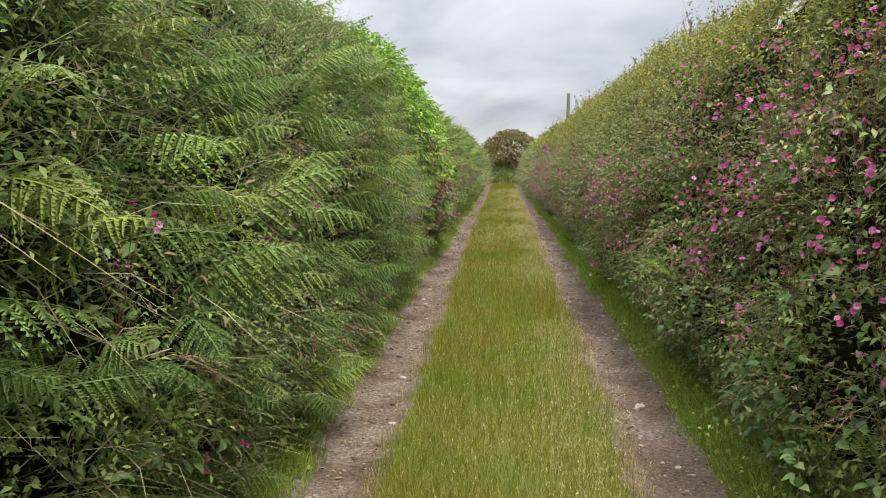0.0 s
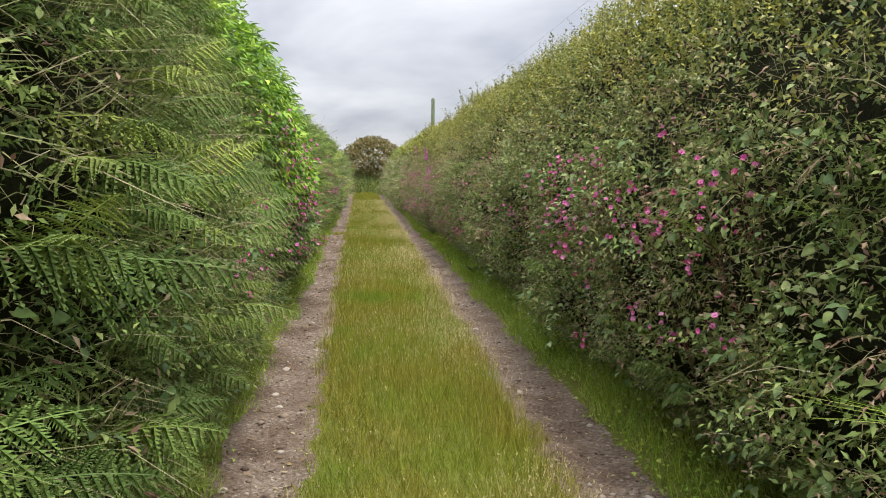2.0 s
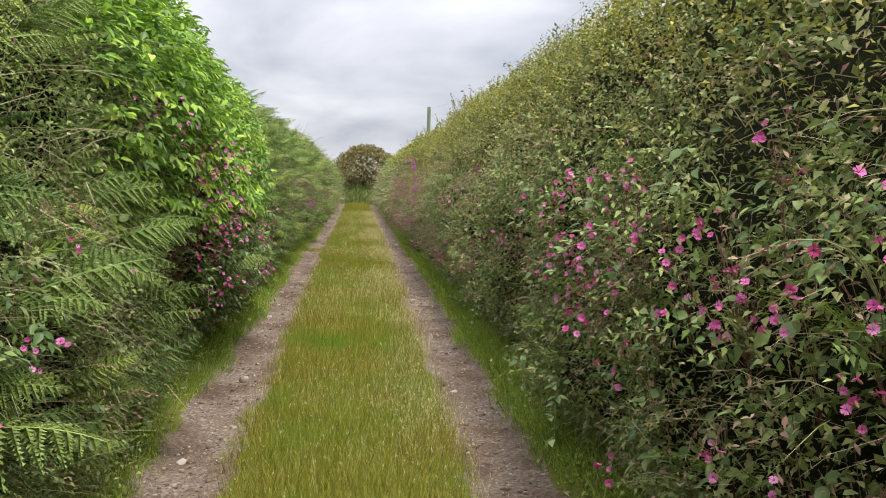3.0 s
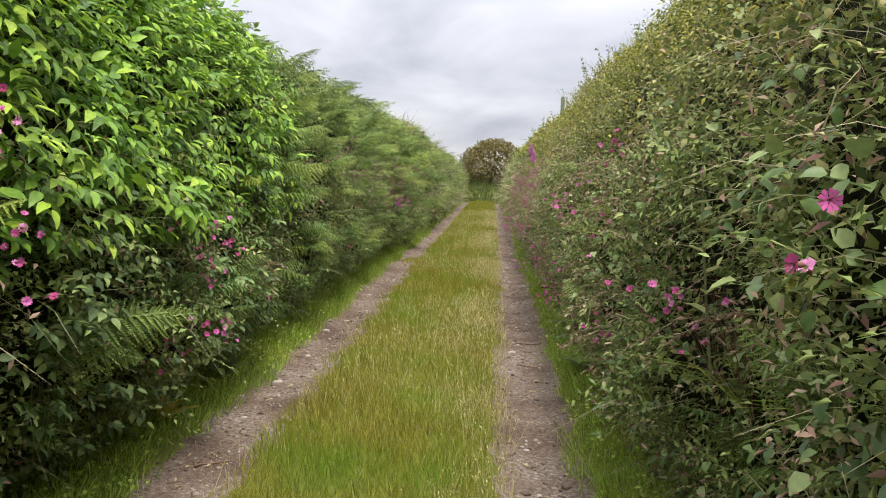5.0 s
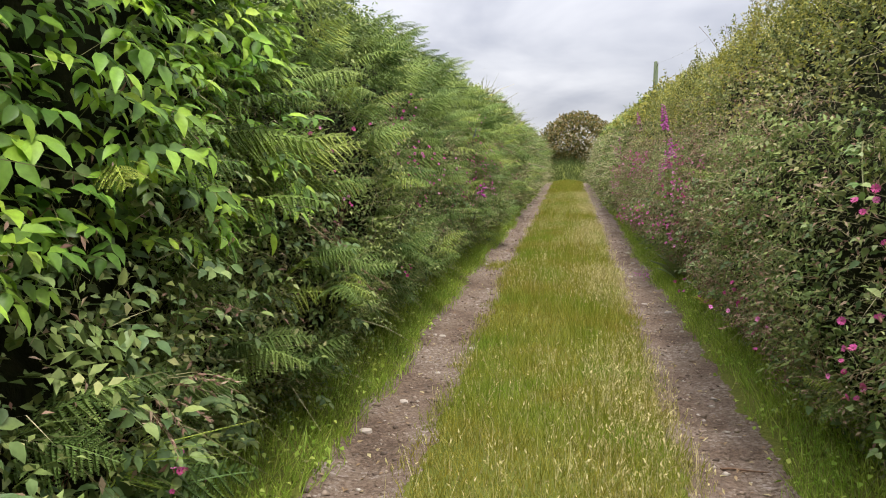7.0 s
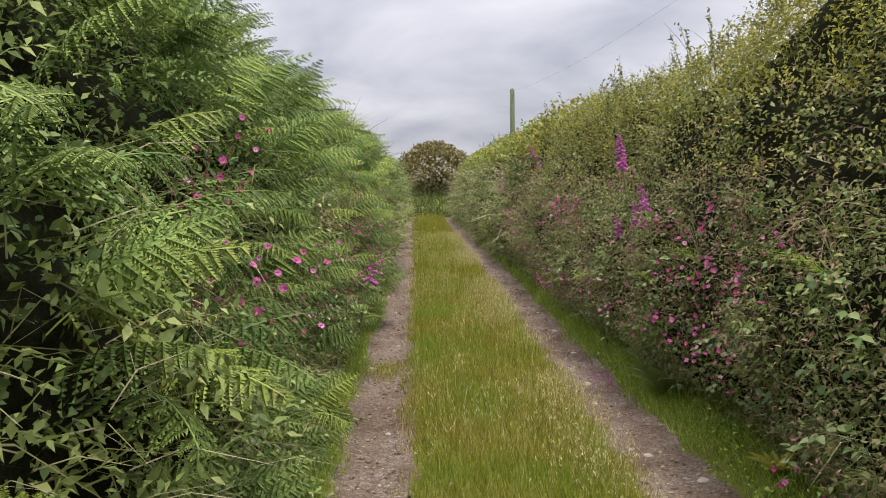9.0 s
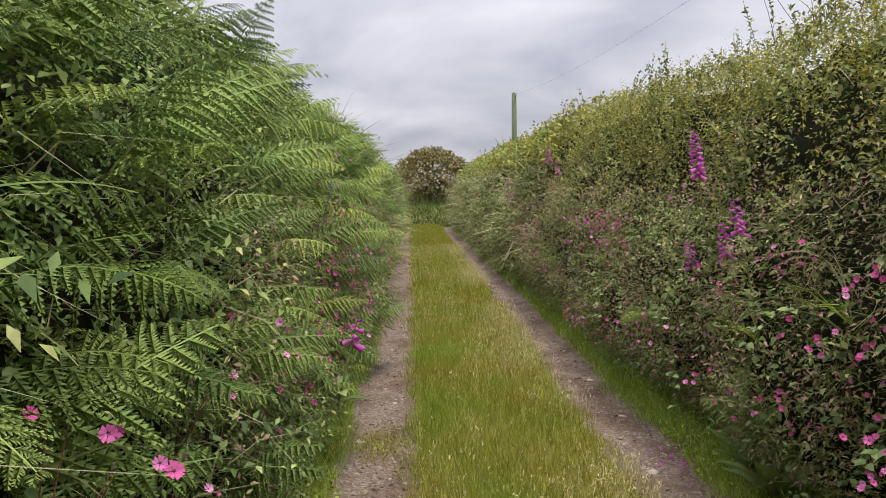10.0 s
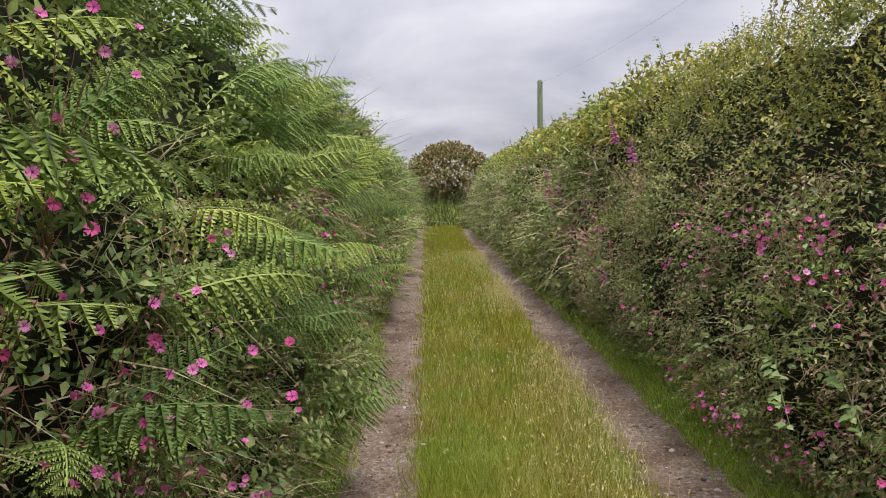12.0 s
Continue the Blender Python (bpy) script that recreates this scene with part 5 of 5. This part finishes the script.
def tall_weed(x, y, z0, tall):
    """An upright hollow-stemmed weed with leaves at its joints and a closed pale bud."""
    root = tagged(new("tall_weed"), "tall upright green weed with pale bud", "weed")
    root.location = (x, y, z0)
    t = np.linspace(0, 1, 7)
    part_me("stem", np_mesh("weed_stem", *tube_arrays(np.stack([-0.06 * t, 0.02 * np.sin(3 * t), tall * t], 1), np.linspace(0.005, 0.003, 7), 8), M_STEM, True), root)
    for i in range(7):
        f = 0.25 + 0.1 * i
        a = i * 2.2
        d = np.array([[math.cos(a), math.sin(a), 0.4]])
        L = np.array([0.09 * (1.2 - 0.6 * f)])
        part_me("leaf", np_mesh("weed_leaf", *ovate_arrays(np.array([[-0.06 * f, 0.02 * math.sin(3 * f), tall * f]]), d, np.array([[0, 0, 1.0]]), L, L * 0.45), M_PALE), root)
    part_me("bud", np_mesh("weed_bud", *tube_arrays([(-0.06, 0.003, tall), (-0.06, 0.003, tall + 0.015), (-0.06, 0.0, tall + 0.035), (-0.06, 0.0, tall + 0.045)], [0.003, 0.008, 0.006, 0.001], 8), M_PALE, True), root, "pale green closed bud")


tall_weed(1.14, 9.6, 0.7, 0.6)


def vetch(x, y, z):
    root = tagged(new("blue_vetch"), "small violet-blue vetch flower among the bracken", "wildflower", "vetches")
    root.location = (x, y, z - 0.2)
    part_me("stem", np_mesh("vetch_stem", *tube_arrays([(0, 0, 0), (0.03, 0, 0.1), (0.06, 0, 0.2)], [0.0025, 0.002, 0.0012], 5), M_STEM, True), root)
    for i in range(10):
        f = 0.55 + 0.045 * i
        b = part_me("floret", BLUE_BELL, root, "violet-blue floret")
        d = Vector((0.6, math.sin(i * 2.4), -0.4))
        b.matrix_local = Matrix.Translation((0.06 * f, 0, 0.2 * f)) @ d.to_track_quat("Z", "Y").to_matrix().to_4x4() @ Matrix.Scale(0.22, 4)


BLUE_BELL = BELL.copy()
BLUE_BELL.materials.clear()
BLUE_BELL.materials.append(M_BLUE)
for _v in ((-0.95, 17.94, 1.52), (-0.96, 18.02, 1.5)):
    vetch(*_v)


def dead_stem(pts, radius, label):
    """A dry stem poking out of the hedge."""
    t = np.linspace(0, 1, 9)[:, None]
    a, b, c = (np.array(k) for k in pts)
    tagged(new("dead_stem", np_mesh("dead_stem", *tube_arrays((1 - t) ** 2 * a + 2 * t * (1 - t) * b + t * t * c, np.linspace(radius, radius * 0.5, 9), 6), M_DEADLEAF, True)), label, "dead stem", "dead stems")


dead_stem(((-1.15, 2.0, 1.06), (-0.95, 2.2, 1.11), (-0.84, 2.5, 1.1)), 0.006, "brown dead stem sticking out of the bank")
dead_stem(((1.3, 7.3, 1.0), (1.0, 7.65, 1.02), (0.95, 8.02, 0.72)), 0.007, "pale dry stem hanging over the bank foot")
dead_stem(((1.3, 15.6, 0.75), (1.1, 15.75, 0.78), (1.0, 15.9, 0.74)), 0.005, "short broken brown stem in the hedge")

# ---- on the tracks ----


def stone(x, y, size, seed):
    bm = bmesh.new()
    bmesh.ops.create_icosphere(bm, subdivisions=2, radius=size)
    r = np.random.default_rng(seed)
    o = r.uniform(0, 9, 3)
    for v in bm.verts:
        k = 1 + 0.35 * noise.noise(Vector(v.co / size * 1.3) + Vector(o))
        v.co = Vector((v.co.x * k * 1.25, v.co.y * k, v.co.z * k * 0.55))
    me = bpy.data.meshes.new("stone")
    bm.to_mesh(me)
    bm.free()
    me.materials.append(M_STONE)
    ob = tagged(new("stone", me), "small pale grey-brown stone on the wheel track", "stone", "loose stones")
    ob.matrix_basis = pose(x, y, float(ground_z(np.array(x), np.array(y))) + size * 0.12, 0, 0, r.uniform(0, 360))


for _i in range(44):
    stone(float(rng.choice([-1, 1]) * rng.normal(0.78, 0.12)), 1.8 + 21 * _i / 44 + float(rng.uniform(0, 0.4)), float(rng.uniform(0.012, 0.027)), _i)
stone(-0.72, 2.55, 0.035, 90)
stone(-0.66, 2.4, 0.028, 91)


def twig(x, y, ln, turn):
    t = np.linspace(0, 1, 7)[:, None]
    pts = np.concatenate([(t - 0.5) * ln, 0.02 * np.sin(5 * t), 0.004 + 0.004 * np.cos(7 * t)], 1)
    ob = tagged(new("twig", np_mesh("twig", *tube_arrays(pts, np.linspace(0.005, 0.0025, 7), 6), M_BROWNSTEM, True)), "thin brown dead twig lying on the track", "twig", "fallen twigs")
    ob.matrix_basis = pose(x, y, float(ground_z(np.array(x), np.array(y))) + 0.004, 0, 0, turn)


for _x, _y, _l, _t in ((-0.78, 4.75, 0.3, 8), (-0.85, 7.2, 0.22, -15), (-0.74, 10.6, 0.16, 40), (0.8, 13.3, 0.2, 5), (0.76, 12.6, 0.16, -12), (-0.72, 20.2, 0.14, 60)):
    twig(_x, _y, _l, _t)


def litter_patches():
    n = 70
    x, y = rng.normal(0.86, 0.05, n), rng.normal(18.35, 0.13, n)
    p = np.stack([x, y, ground_z(x, y) + 0.008], 1)
    L = rng.uniform(0.012, 0.022, n)
    v, q = leaf_arrays(p, rng.normal(size=(n, 3)) * [1, 1, 0.2], np.tile([0, 0, 1.0], (n, 1)) + rng.normal(0, 0.3, (n, 3)), L, L * 0.7)
    tagged(new("fallen_petals", np_mesh("fallen_petals", v, q, M_PURPLE)), "fallen purple petals on the wheel track", "petals", kind="stuff")
    n = 900
    x, y = rng.normal(-0.74, 0.1, n), rng.normal(18.75, 0.16, n)
    p = np.stack([x, y, ground_z(x, y) - 0.004], 1)
    v, q = blade_arrays(p, rng.normal(size=(n, 3)) * 0.5 + [0, 0, 1], rng.normal(size=(n, 3)) * 0.6 - [0, 0, 0.4], rng.uniform(0.02, 0.07, n), rng.uniform(0.003, 0.006, n))
    tagged(new("track_weeds", np_mesh("track_weeds", v, q, M_STRIP)), "low weeds patch growing in the wheel track", "weeds", kind="stuff")


litter_patches()
